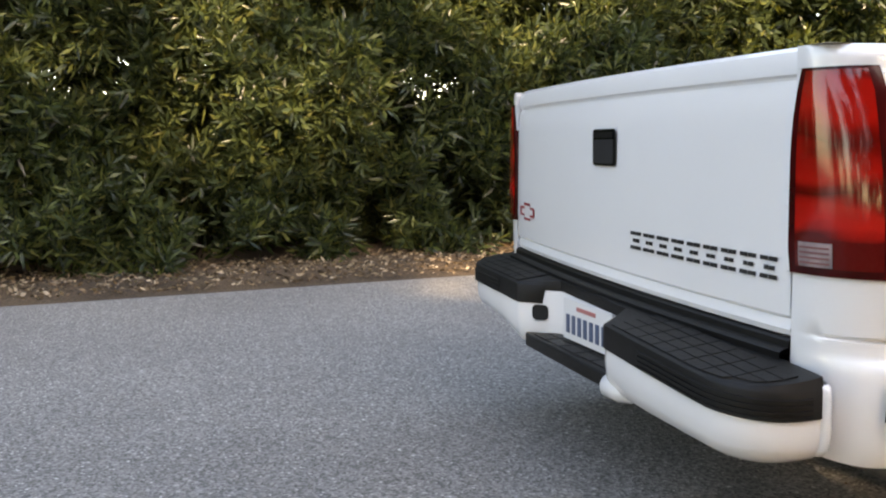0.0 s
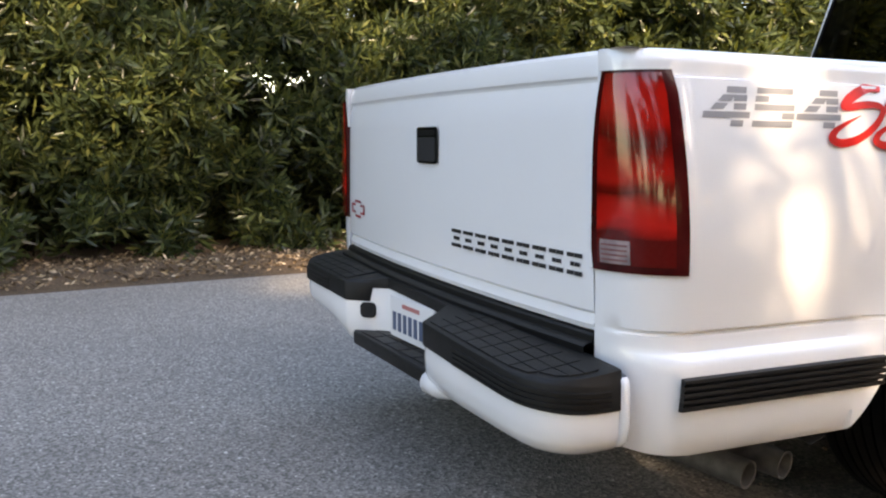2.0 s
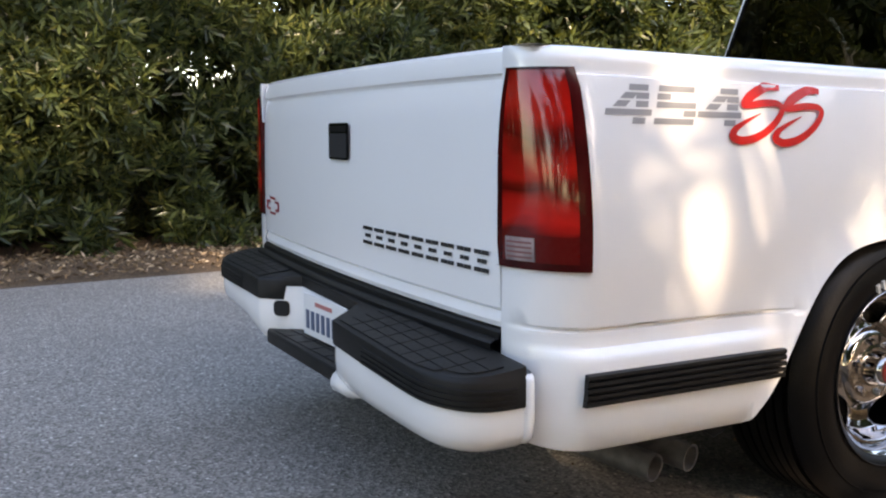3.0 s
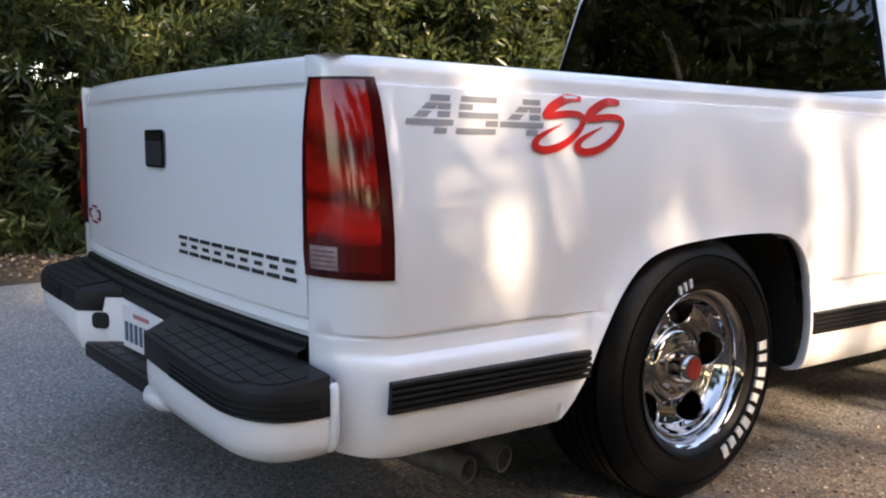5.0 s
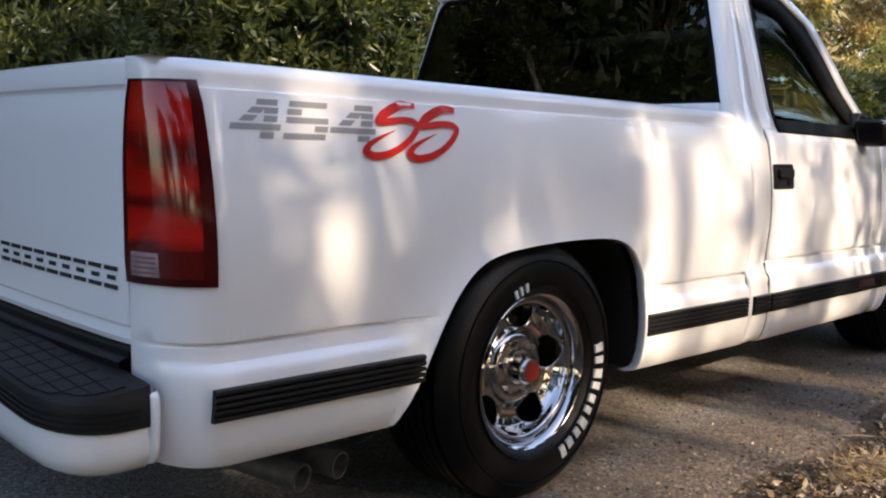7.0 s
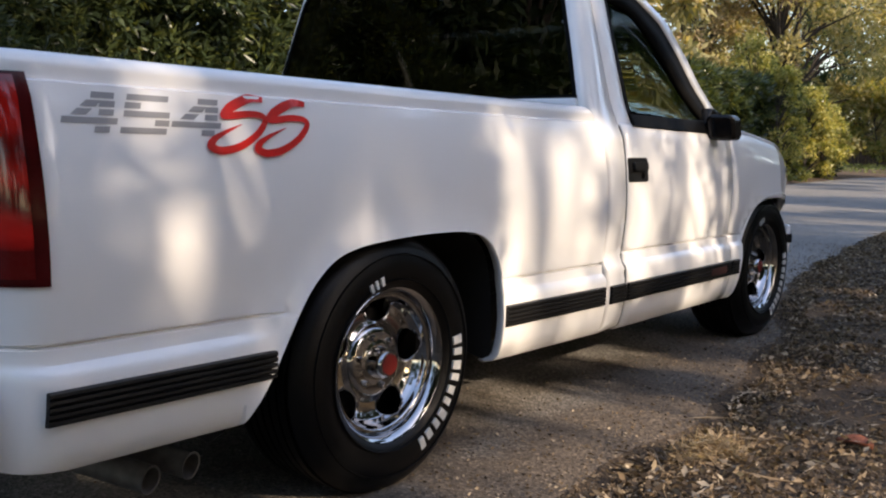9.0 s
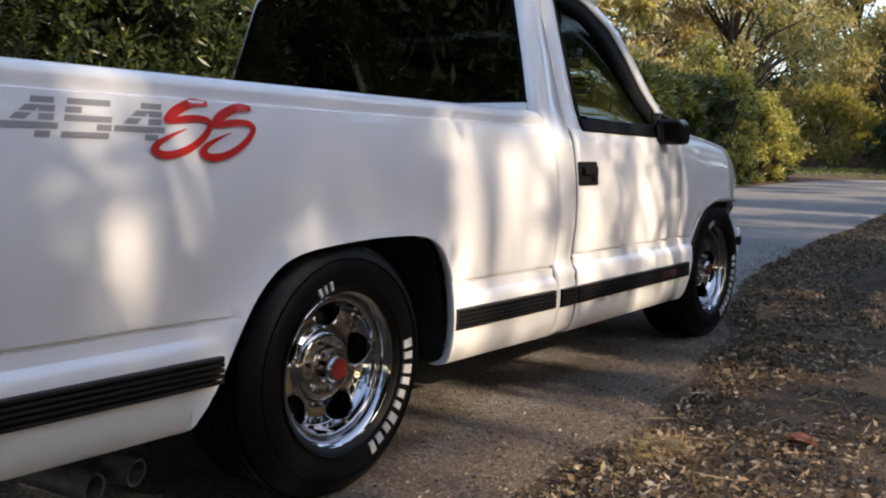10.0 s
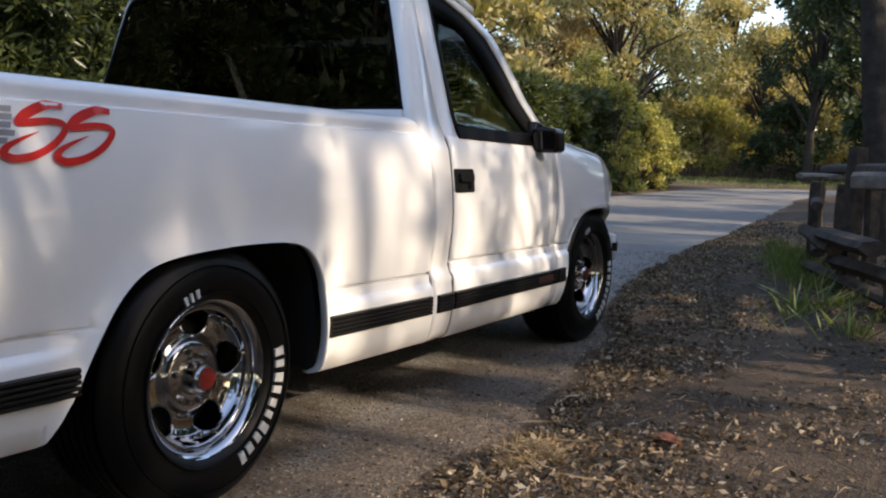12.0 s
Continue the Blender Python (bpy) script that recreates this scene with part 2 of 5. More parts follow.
STRAW = leaf_mat("dry_needles", [(0.0, (0.20, 0.13, 0.07)), (0.6, (0.40, 0.28, 0.15)), (1.0, (0.55, 0.44, 0.27))], 0.7, 0.15)
GRASS = leaf_mat("grass_blades", [(0.0, (0.06, 0.105, 0.02)), (1.0, (0.20, 0.24, 0.065))], 0.5, 0.35)


# ---------------- mesh helpers ----------------
def part(name, bm, material, parent, label="", solid=0.0, smooth=40.0, bevel=0.0):
    bmesh.ops.remove_doubles(bm, verts=bm.verts, dist=2e-5)
    bm.normal_update()
    for f in bm.faces:
        f.smooth = True
    lim = radians(smooth)
    for e in bm.edges:
        if len(e.link_faces) == 2:
            e.smooth = e.calc_face_angle(0.0) < lim
    me = bpy.data.meshes.new(name)
    bm.to_mesh(me)
    bm.free()
    me.materials.append(material)
    ob = new(name, me)
    if parent is not None:
        ob.parent = parent
    if bevel:
        mod = ob.modifiers.new("bevel", "BEVEL")
        mod.width, mod.segments, mod.limit_method, mod.angle_limit = bevel, 2, "ANGLE", radians(35)
    if solid:
        mod = ob.modifiers.new("solid", "SOLIDIFY")
        mod.thickness, mod.offset = solid, -1
    if label:
        tagged(ob, label)
    return ob


def grid(rows, bm=None, flip=False, close=False):
    """Quads over rows of points."""
    bm = bm or bmesh.new()
    vs = [[bm.verts.new(p) for p in r] for r in rows]
    for a, b in zip(vs, vs[1:]):
        n = len(a)
        for j in range(n if close else n - 1):
            k = (j + 1) % n
            q = [a[j], a[k], b[k], b[j]]
            try:
                bm.faces.new(q[::-1] if flip else q)
            except ValueError:
                pass
    return bm


def tidy(bm):
    bmesh.ops.remove_doubles(bm, verts=bm.verts, dist=2e-5)
    bmesh.ops.dissolve_degenerate(bm, edges=bm.edges, dist=2e-5)
    return bm


def box(x0, x1, y0, y1, z0, z1, bm=None):
    bm = bm or bmesh.new()
    v = [bm.verts.new((x, y, z)) for x in (x0, x1) for y in (y0, y1) for z in (z0, z1)]
    for f in ((0, 1, 3, 2), (4, 6, 7, 5), (0, 4, 5, 1), (2, 3, 7, 6), (0, 2, 6, 4), (1, 5, 7, 3)):
        bm.faces.new([v[i] for i in f])
    return bm


def prism(outline, z0, z1, bm=None, at=lambda x, y, z: (x, y, z)):
    """A flat outline (x, y) drawn out from z0 to z1, put in place by at()."""
    bm = bm or bmesh.new()
    lo = [bm.verts.new(at(x, y, z0)) for x, y in outline]
    hi = [bm.verts.new(at(x, y, z1)) for x, y in outline]
    bm.faces.new(lo[::-1])
    bm.faces.new(hi)
    n = len(lo)
    for i in range(n):
        bm.faces.new((lo[i], lo[(i + 1) % n], hi[(i + 1) % n], hi[i]))
    bmesh.ops.recalc_face_normals(bm, faces=bm.faces)
    return bm


def lathe(profile, n, bm=None, centre=(0, 0, 0), axis="x"):
    """profile of (along, radius), turned round the x axis."""
    rows = []
    for i in range(n + 1):
        a = 2 * math.pi * i / n
        rows.append([(centre[0] + s, centre[1] + r * math.cos(a), centre[2] + r * math.sin(a)) for s, r in profile])
    return grid(rows, bm)


def tube(points, radii, n=8, bm=None, cap=True):
    bm = bm or bmesh.new()
    rows = []
    pts = [Vector(p) for p in points]
    for i, p in enumerate(pts):
        d = (pts[min(i + 1, len(pts) - 1)] - pts[max(i - 1, 0)]).normalized()
        side = d.cross(Vector((0.13, 0.27, 1.0)) if abs(d.z) < 0.95 else Vector((1, 0.1, 0))).normalized()
        up = side.cross(d)
        r = float(radii[i])
        rows.append([p + r * (math.cos(2 * math.pi * k / n) * side + math.sin(2 * math.pi * k / n) * up) for k in range(n)])
    grid(rows, bm, close=True)
    return bm


def cloud(name, centres, ways, lengths, widths, material, parent=None, fold=0.25):
    """Many leaves in one mesh: folded diamonds along ways."""
    n = len(centres)
    ways = ways / np.linalg.norm(ways, axis=1, keepdims=True)
    side = np.cross(ways, RNG.normal(size=(n, 3)))
    side /= np.linalg.norm(side, axis=1, keepdims=True) + 1e-9
    up = np.cross(side, ways)
    L, W = lengths[:, None], widths[:, None]
    base = centres
    mid = centres + ways * L * 0.45 - up * W * fold
    tip = centres + ways * L - up * L * 0.08
    v = np.stack([base, mid + side * W * 0.5 + up * W * fold, tip, mid - side * W * 0.5 + up * W * fold], 1).reshape(-1, 3)
    i = np.arange(n)[:, None] * 4
    loops = (i + np.array([0, 1, 2, 0, 2, 3])).reshape(-1)
    me = bpy.data.meshes.new(name)
    me.vertices.add(4 * n)
    me.vertices.foreach_set("co", v.astype(np.float32).reshape(-1))
    me.loops.add(6 * n)
    me.loops.foreach_set("vertex_index", loops.astype(np.int32))
    me.polygons.add(2 * n)
    me.polygons.foreach_set("loop_start", (np.arange(2 * n) * 3).astype(np.int32))
    me.update(calc_edges=True)
    me.validate()
    me.materials.append(material)
    ob = new(name, me)
    if parent is not None:
        ob.parent = parent
    return ob


RNG = np.random.default_rng(7)


def smooth_noise(a, b, seed, scale):
    """Gentle noise over two coordinates, -1 to 1."""
    return noise.noise(Vector((a * scale + seed * 17.3, b * scale - seed * 5.1, seed * 3.7)))


# ---------------- ground ----------------
EDGE_R = [(-60, 2.6), (-8, 2.5), (-3, 2.0), (-1, 1.6), (0.5, 1.46), (1.4, 1.42), (1.75, 1.38), (2.35, 1.28), (3.5, 0.97), (4.4, 0.60), (6.0, 0.32), (8.3, 0.04), (13.6, -0.38), (18, -0.80), (24, -1.4), (28, -1.4), (30, 0.0), (31.5, 4.0), (33, 12), (37, 80)]
EDGE_L = [(-60, -4.3), (-3, -4.33), (0, -4.5), (10, -5.0), (18, -5.5), (24, -5.9), (29, -6.1), (32, -5.4), (34.2, -3.8), (35.5, -1.0), (37, 4.0), (39, 13), (44, 80)]
EL = np.array(EDGE_L)
ER = np.array(EDGE_R)


def edge_left(y):
    return float(np.interp(y, EL[:, 0], EL[:, 1]))


def edge_right(y):
    return float(np.interp(y, ER[:, 0], ER[:, 1])) + 0.10 * smooth_noise(y, 0.0, 3, 1.4) + 0.05 * smooth_noise(y, 0.0, 4, 4.0)


def ground_height(x, y):
    """The verges rise a little out of the road."""
    d = max(x - edge_right(y), edge_left(y) - x)
    if d <= 0:
        return -0.012
    return min(d, 0.25) * 0.12 + min(d, 3.0) * 0.03 + 0.02 * smooth_noise(x, y, 1, 1.7) * min(d * 3, 1)


xs = np.concatenate([[-2500, -600, -120, -40, -20, -13], np.arange(-9.5, -3.8, 0.16), np.arange(-3.7, -1.0, 0.5), np.arange(-1, 5, 0.12), [5.5, 6.5, 8, 11, 16, 30, 60, 200, 700, 2500]])
ys = np.concatenate([[-2500, -500, -120, -40, -20, -12], np.arange(-8, 14, 0.2), np.arange(14, 60, 0.4), [64, 70, 90, 150, 600, 2500]])
bm = grid([[(x, y, ground_height(x, y)) for x in xs] for y in ys], flip=True)
ground = tagged(part("ground", bm, DIRT, None), "brown dirt verge covered with dry leaf litter", "ground", kind="structure")

yr = np.concatenate([np.arange(-60, -8, 4.0), np.arange(-8, 14, 0.12), np.arange(14, 43.6, 0.25)])
rows = []
for y in yr:
    l, r = edge_left(y), edge_right(y)
    f = np.linspace(0, 1, 22)
    rows.append([(l + (r - l) * t, y, -0.03 if t in (0.0, 1.0) else 0.0) for t in f])
road = tagged(part("road", grid(rows, flip=True), ASPHALT, None), "worn grey asphalt lane with crumbling edges", "road", kind="structure")

# ---------------- pickup truck ----------------
truck = tagged(new("pickup_truck"), "white lowered regular-cab pickup truck parked on the asphalt", "truck")
TAIL = -1.095                 # plane of the tailgate
BED_END = 1.245
HUB_R, HUB_F = 0.045, 2.98  # axles


LONG = np.array([(-1.30, -1.285), (-1.10, -1.080), (-0.93, -0.905), (-0.60, -0.583), (-0.28, -0.280), (0.045, 0.027), (0.59, 0.548), (1.255, 1.210), (1.40, 1.357), (1.60, 1.560), (2.33, 2.300), (2.98, 2.978), (4.0, 4.0)])


def along(y):
    """Design length to true length."""
    return float(np.interp(y, LONG[:, 0], LONG[:, 1]))


def rake(y):
    if y > 1.255:
        return float(np.interp(y, [1.25, 1.8, 2.5, 3.0, 3.7], [-0.024, -0.026, -0.030, -0.027, -0.030]))
    return -0.015 * y


def lift(y, z):
    return z if y > 1.255 else float(np.interp(z, [0.0, 0.60, 1.153, 1.7], [0.0, 0.596, 1.130, 1.67]))


def square(x, y):
    """The rear end sits a little out of square."""
    return along(y) - 0.012 * x * min(1.0, max(0.0, (-0.55 - y) / 0.35))


def B(x, y, z):
    return (x, square(x, y), lift(y, z) + rake(y))


def R(x, y, z):
    return (x, square(x, y), z)


CROWN = 0.036
CORNER_X, CORNER_B = 0.775, 0.125       # where the rear corner starts to turn
CORNER_Y = TAIL + CROWN + CORNER_B


SKIN = [(0.895, 0.285), (0.922, 0.292), (0.942, 0.315), (0.955, 0.355), (0.963, 0.40), (0.966, 0.44), (0.966, 0.480), (0.965, 0.495), (0.961, 0.506), (0.953, 0.516), (0.946, 0.523),
        (0.944, 0.531), (0.943, 0.546), (0.943, 0.5545), (0.929, 0.5575), (0.929, 0.5625), (0.944, 0.566), (0.947, 0.60), (0.952, 0.65), (0.957, 0.71), (0.959, 0.78), (0.957, 0.84), (0.953, 0.90), (0.945, 0.96),
        (0.935, 1.02), (0.924, 1.07), (0.919, 1.090), (0.907, 1.094), (0.905, 1.103), (0.907, 1.120), (0.902, 1.135), (0.892, 1.146), (0.878, 1.152), (0.862, 1.153)]
SK = np.array(SKIN)


def skin_x(z):
    return float(np.interp(z, SK[:, 1], SK[:, 0]))


ARCH_R = np.array([(-0.56, 0.27), (-0.50, 0.29), (-0.455, 0.35), (-0.40, 0.445), (-0.345, 0.535), (-0.28, 0.622), (-0.20, 0.685), (-0.10, 0.712), (0.05, 0.725), (0.2, 0.732), (0.36, 0.731), (0.44, 0.720), (0.50, 0.690), (0.54, 0.640), (0.565, 0.575), (0.578, 0.475), (0.582, 0.376), (0.586, 0.285)])
ARCH_F = np.array([(2.46, 0.285), (2.485, 0.39), (2.52, 0.53), (2.575, 0.645), (2.65, 0.715), (2.76, 0.752), (2.90, 0.765), (3.05, 0.760), (3.20, 0.73), (3.32, 0.67), (3.40, 0.58), (3.45, 0.45), (3.475, 0.285)])


def rounded_off(line):
    """Corner cutting, twice, with the ends kept."""
    for _ in range(2):
        out = [line[0]]
        for p, q in zip(line, line[1:]):
            out += [p * 0.75 + q * 0.25, p * 0.25 + q * 0.75]
        line = np.array(out + [line[-1]])
    return line


ARCH_R, ARCH_F = rounded_off(ARCH_R), rounded_off(ARCH_F)


def arch_z(curve, y):
    if y <= curve[0, 0] or y >= curve[-1, 0]:
        return 0.0
    return float(np.interp(y, curve[:, 0], curve[:, 1]))


def flare(z, edge):
    """The lip pressed out round a wheel arch."""
    return 0.010 * math.exp(-((z - edge) / 0.035) ** 2) if edge > 0.3 else 0.0


SMOOTH = np.array([(0.895, 0.285), (0.922, 0.292), (0.942, 0.315), (0.955, 0.355), (0.963, 0.40), (0.966, 0.44), (0.966, 0.50), (0.965, 0.58), (0.963, 0.65), (0.961, 0.71), (0.959, 0.78)])
AR_Y = np.linspace(-0.56, 0.586, 90)
AR_Z = np.interp(AR_Y, ARCH_R[:, 0], ARCH_R[:, 1])


def near_arch(y, z):
    """The pressed crease dies out towards the wheel arch."""
    d = float(np.min(np.hypot(AR_Y - y, AR_Z - z)))
    k = math.exp(-(d / 0.085) ** 2)
    x = skin_x(z)
    return x + k * (float(np.interp(z, SMOOTH[:, 1], SMOOTH[:, 0])) - x) if 0.5 < z < 0.78 else x


def bed_point(sgn, y, z, theta=0.0, out=0.0):
    """A point of the bed's outer skin; theta turns round the rear corner."""
    x = skin_x(z)
    if theta <= 0:
        return B(sgn * (x + out), y, z)
    c, s = math.cos(theta), math.sin(theta)
    return B(sgn * (CORNER_X + (x - CORNER_X + out) * c), CORNER_Y - (CORNER_B + out) * s, z)


def dense(curve, y0, y1, step):
    own = [y for y in curve[:, 0] if y0 < y < y1]
    fine = list(np.arange(own[0], own[-1], 0.012)) if own else []
    return sorted(set([y0, y1] + own + fine + list(np.arange(y0 + step, y1, step))))


def bed_side(sgn):
    cols = dense(ARCH_R, CORNER_Y, BED_END, 0.05)
    rows = []
    for th in np.linspace(math.pi / 2, 0.08, 12):
        low = 0.324 - 0.022 * math.cos(th)
        rows.append([bed_point(sgn, 0, max(z, low), th) for x, z in SKIN])
    for y in cols:
        lo = max(arch_z(ARCH_R, y), 0.300 if y < 0 else 0.285)
        front = 0.0
        row = []
        for x, z in SKIN:
            zz = max(z, lo)
            # the front edge of the bed leans back towards the rail
            yy = y - float(np.interp(zz, [0.70, 0.92, 1.02, 1.08, 1.12, 1.145, 1.153], [0.0, 0.0, 0.004, 0.014, 0.034, 0.066, 0.095])) * max(0.0, (y - 0.8) / (BED_END - 0.8)) ** 2 if y > 0.8 else y
            row.append(B(sgn * (near_arch(y, zz) + flare(zz, arch_z(ARCH_R, y))), yy, zz))
        rows.append(row)
    bm = tidy(grid(rows, flip=sgn > 0))
    # rail top and inner wall
    inner = [(0.862, 1.153), (0.79, 1.153), (0.78, 1.148), (0.776, 1.135), (0.776, 0.78)]
    grid([[B(sgn * x, min(y, BED_END - 0.05), z) for x, z in inner] for y in np.linspace(TAIL + CROWN + 0.004, BED_END - 0.14, 12)], bm, flip=sgn > 0)
    # flat top of the rear corner
    grid([[bed_point(sgn, 0, 1.153, th), B(sgn * 0.778, CORNER_Y - CORNER_B * math.sin(th), 1.153)] for th in np.linspace(math.pi / 2, 0.0, 12)], bm, flip=sgn > 0)
    # inner jamb beside the tailgate
    grid([[B(sgn * 0.7755, TAIL + CROWN + d, z) for z in np.linspace(0.335, 1.15, 8)] for d in (0.0, 0.06)], bm, flip=sgn < 0)
    ob = part("bed_side", bm, PAINT, truck, smooth=28)
    # flange of the wheel arch
    flange = []
    for y, z in ARCH_R[(ARCH_R[:, 1] > 0.40) | (ARCH_R[:, 0] > 0)]:
        x = near_arch(y, z) + (0.010 if z > 0.3 else 0)
        flange.append([B(sgn * x, y, z), B(sgn * (x - 0.008), y, z - 0.002), B(sgn * (x - 0.03), y, z + 0.004)])
    part("arch_flange", grid(flange, flip=sgn < 0), PAINT, ob, solid=0.004)
    liner = []
    for y, z in ARCH_R:
        yy = HUB_R + (y - HUB_R) * 1.02
        liner.append([B(sgn * 0.915, yy, z), B(sgn * 0.80, yy, z + 0.02), B(sgn * 0.56, yy, z + 0.02), B(sgn * 0.56, HUB_R + (y - HUB_R) * 0.2, 0.3)])
    part("wheel_liner", grid(liner, flip=sgn < 0), DARK, ob)
    return ob


side_r, side_l = bed_side(1), bed_side(-1)

# bed floor and front wall of the bed
bm = box(-0.765, 0.765, TAIL + 0.12, BED_END - 0.08, 0.78, 0.82)
bed_floor = part("bed_floor", bm, PAINT, truck)
bm = box(-0.80, 0.80, BED_END - 0.10, BED_END - 0.06, 0.78, 1.12)
part("bed_front_wall", bm, PAINT, truck, bevel=0.01)

def gate_dip(x, z):
    """The tailgate hangs a little out of true towards its bottom edge."""
    return (0.006 - 0.026 * x) * min(1.0, max(0.0, (1.0 - z) / 0.4))


# tailgate: a pressed skin with a rolled top
gate_prof = [(0.02, 0.555), (0.003, 0.56), (0.0, 0.572), (0.006, 0.590), (0.008, 0.594), (0.0, 0.602), (-0.002, 0.70), (0.0, 0.85), (0.003, 1.00), (0.008, 1.070), (0.014, 1.086), (0.013, 1.092), (0.007, 1.098), (0.008, 1.125), (0.014, 1.145), (0.026, 1.155), (0.05, 1.157), (0.058, 1.15), (0.06, 0.56)]
rows = []
for x in np.linspace(-0.769, 0.769, 34):
    crown = CROWN * (x / 0.78) ** 2
    pinch = max(0.0, abs(x) - 0.76) * 0.4
    rows.append([B(x, TAIL + dy + crown + pinch, z + gate_dip(x, z)) for dy, z in gate_prof])
bm = grid(rows, flip=True)
tailgate = part("tailgate", bm, PAINT, truck, smooth=30)


def rounded(w, h, r, n=5):
    pts = []
    for cx, cy, a0 in ((w / 2 - r, h / 2 - r, 0), (-w / 2 + r, h / 2 - r, 90), (-w / 2 + r, -h / 2 + r, 180), (w / 2 - r, -h / 2 + r, 270)):
        for i in range(n + 1):
            a = radians(a0 + 90 * i / n)
            pts.append((cx + r * math.cos(a), cy + r * math.sin(a)))
    return pts


def on_gate(x, z, d):
    return B(x, TAIL - 0.003 + CROWN * (x / 0.78) ** 2 - d, z + gate_dip(x, z))


# handle: a frame, a cup set back and a lift bar
hx, hz = 0.0, 0.948
bm = prism(rounded(0.136, 0.106, 0.010), 0.0, 0.003, at=lambda a, b, c: on_gate(hx + a, hz + b, c))
handle = part("tailgate_handle", bm, GLOSS, tailgate, "black plastic tailgate handle bezel")
bm = prism(rounded(0.120, 0.070, 0.01), 0.0025, 0.0045, at=lambda a, b, c: on_gate(hx + a, hz - 0.012 + b, c))
part("handle_cup", bm, DARK, tailgate)
bm = prism(rounded(0.116, 0.016, 0.004), 0.0025, 0.006, at=lambda a, b, c: on_gate(hx + a, hz + 0.036 + b, c))
part("lift_bar", bm, TRIM, tailgate)

# black marking on the tailgate: nine blocks of short stripes
mark = bmesh.new()
for i in range(9):
    x0 = 0.156 + i * 0.0660
    for k, (w, cut) in enumerate(((0.052, 0.0), (0.044, 0.012), (0.052, 0.0))):
        z = 0.671 + k * 0.0195
        for a, b in ((cut, 0.024), (0.027, w)):
            prism([(x0 + a, z), (x0 + b, z), (x0 + b + 0.001, z + 0.0095), (x0 + a + 0.001, z + 0.0095)], 0.001, 0.0022, mark, at=lambda p, q, c: on_gate(p, q, c))
part("gate_marking", mark, BLACK, tailgate, "row of black dashed bars")
bm = bmesh.new()
ex, ez = -0.640, 0.706
for (a, b, w, h) in ((0, 0.028, 0.058, 0.009), (0, -0.028, 0.058, 0.009), (-0.062, 0.0, 0.011, 0.030), (0.062, 0.0, 0.011, 0.030), (-0.045, 0.014, 0.034, 0.008), (0.045, 0.014, 0.034, 0.008), (-0.045, -0.014, 0.034, 0.008), (0.045, -0.014, 0.034, 0.008)):
    prism([(ex + 1.15 * a - w * 0.575, ez + b - h / 2), (ex + 1.15 * a + w * 0.575, ez + b - h / 2), (ex + 1.15 * a + w * 0.575, ez + b + h / 2), (ex + 1.15 * a - w * 0.575, ez + b + h / 2)], 0.001, 0.0022, bm, at=lambda p, q, c: on_gate(p, q, c))
part("gate_emblem", bm, EMBLEM, tailgate, "small red outlined emblem")

# dark sill strip under the tailgate
rows = []
for x in np.linspace(-0.775, 0.775, 13):
    c = CROWN * (x / 0.78) ** 2
    rows.append([B(x, TAIL + c + dy, z + gate_dip(x, 0.56)) for dy, z in ((0.05, 0.50), (-0.025, 0.50), (-0.027, 0.528), (-0.020, 0.533), (-0.006, 0.536), (-0.004, 0.549), (0.003, 0.5545), (0.05, 0.5545))])
part("gate_sill", grid(rows, flip=True), TRIM, truck, "dark strip under the tailgate", smooth=30)


# tail lamps wrapped round the rear corners
def lamp_patch(sgn, a0, a1, z0, z1, out, n=14, back=0.0):
    """A piece of lamp over the corner; a runs from the tailgate edge (0) to the side edge (1)."""
    rows = []
    zs = np.linspace(z0, z1, 10)
    for a in np.linspace(a0, a1, n):
        row = []
        for z in zs:
            row.append(lamp_point(sgn, a, z, out))
        rows.append(row)
    return rows


def lamp_point(sgn, a, z, out):
    x = skin_x(z)
    inner = -0.008 + 0.026 * max(0.0, (z - 0.90) / 0.20) ** 2 + 0.006 * max(0.0, (0.74 - z) / 0.05) ** 2
    th0 = math.acos(max(-0.2, min(1.0, inner / (x - CORNER_X))))
    th1 = math.asin(float(np.interp(z, [0.69, 1.10], [0.21, 0.31])))
    th = th0 + (th1 - th0) * a
    return B(sgn * (CORNER_X + (x - CORNER_X + out) * math.cos(th)), CORNER_Y - (CORNER_B + out) * math.sin(th), z)


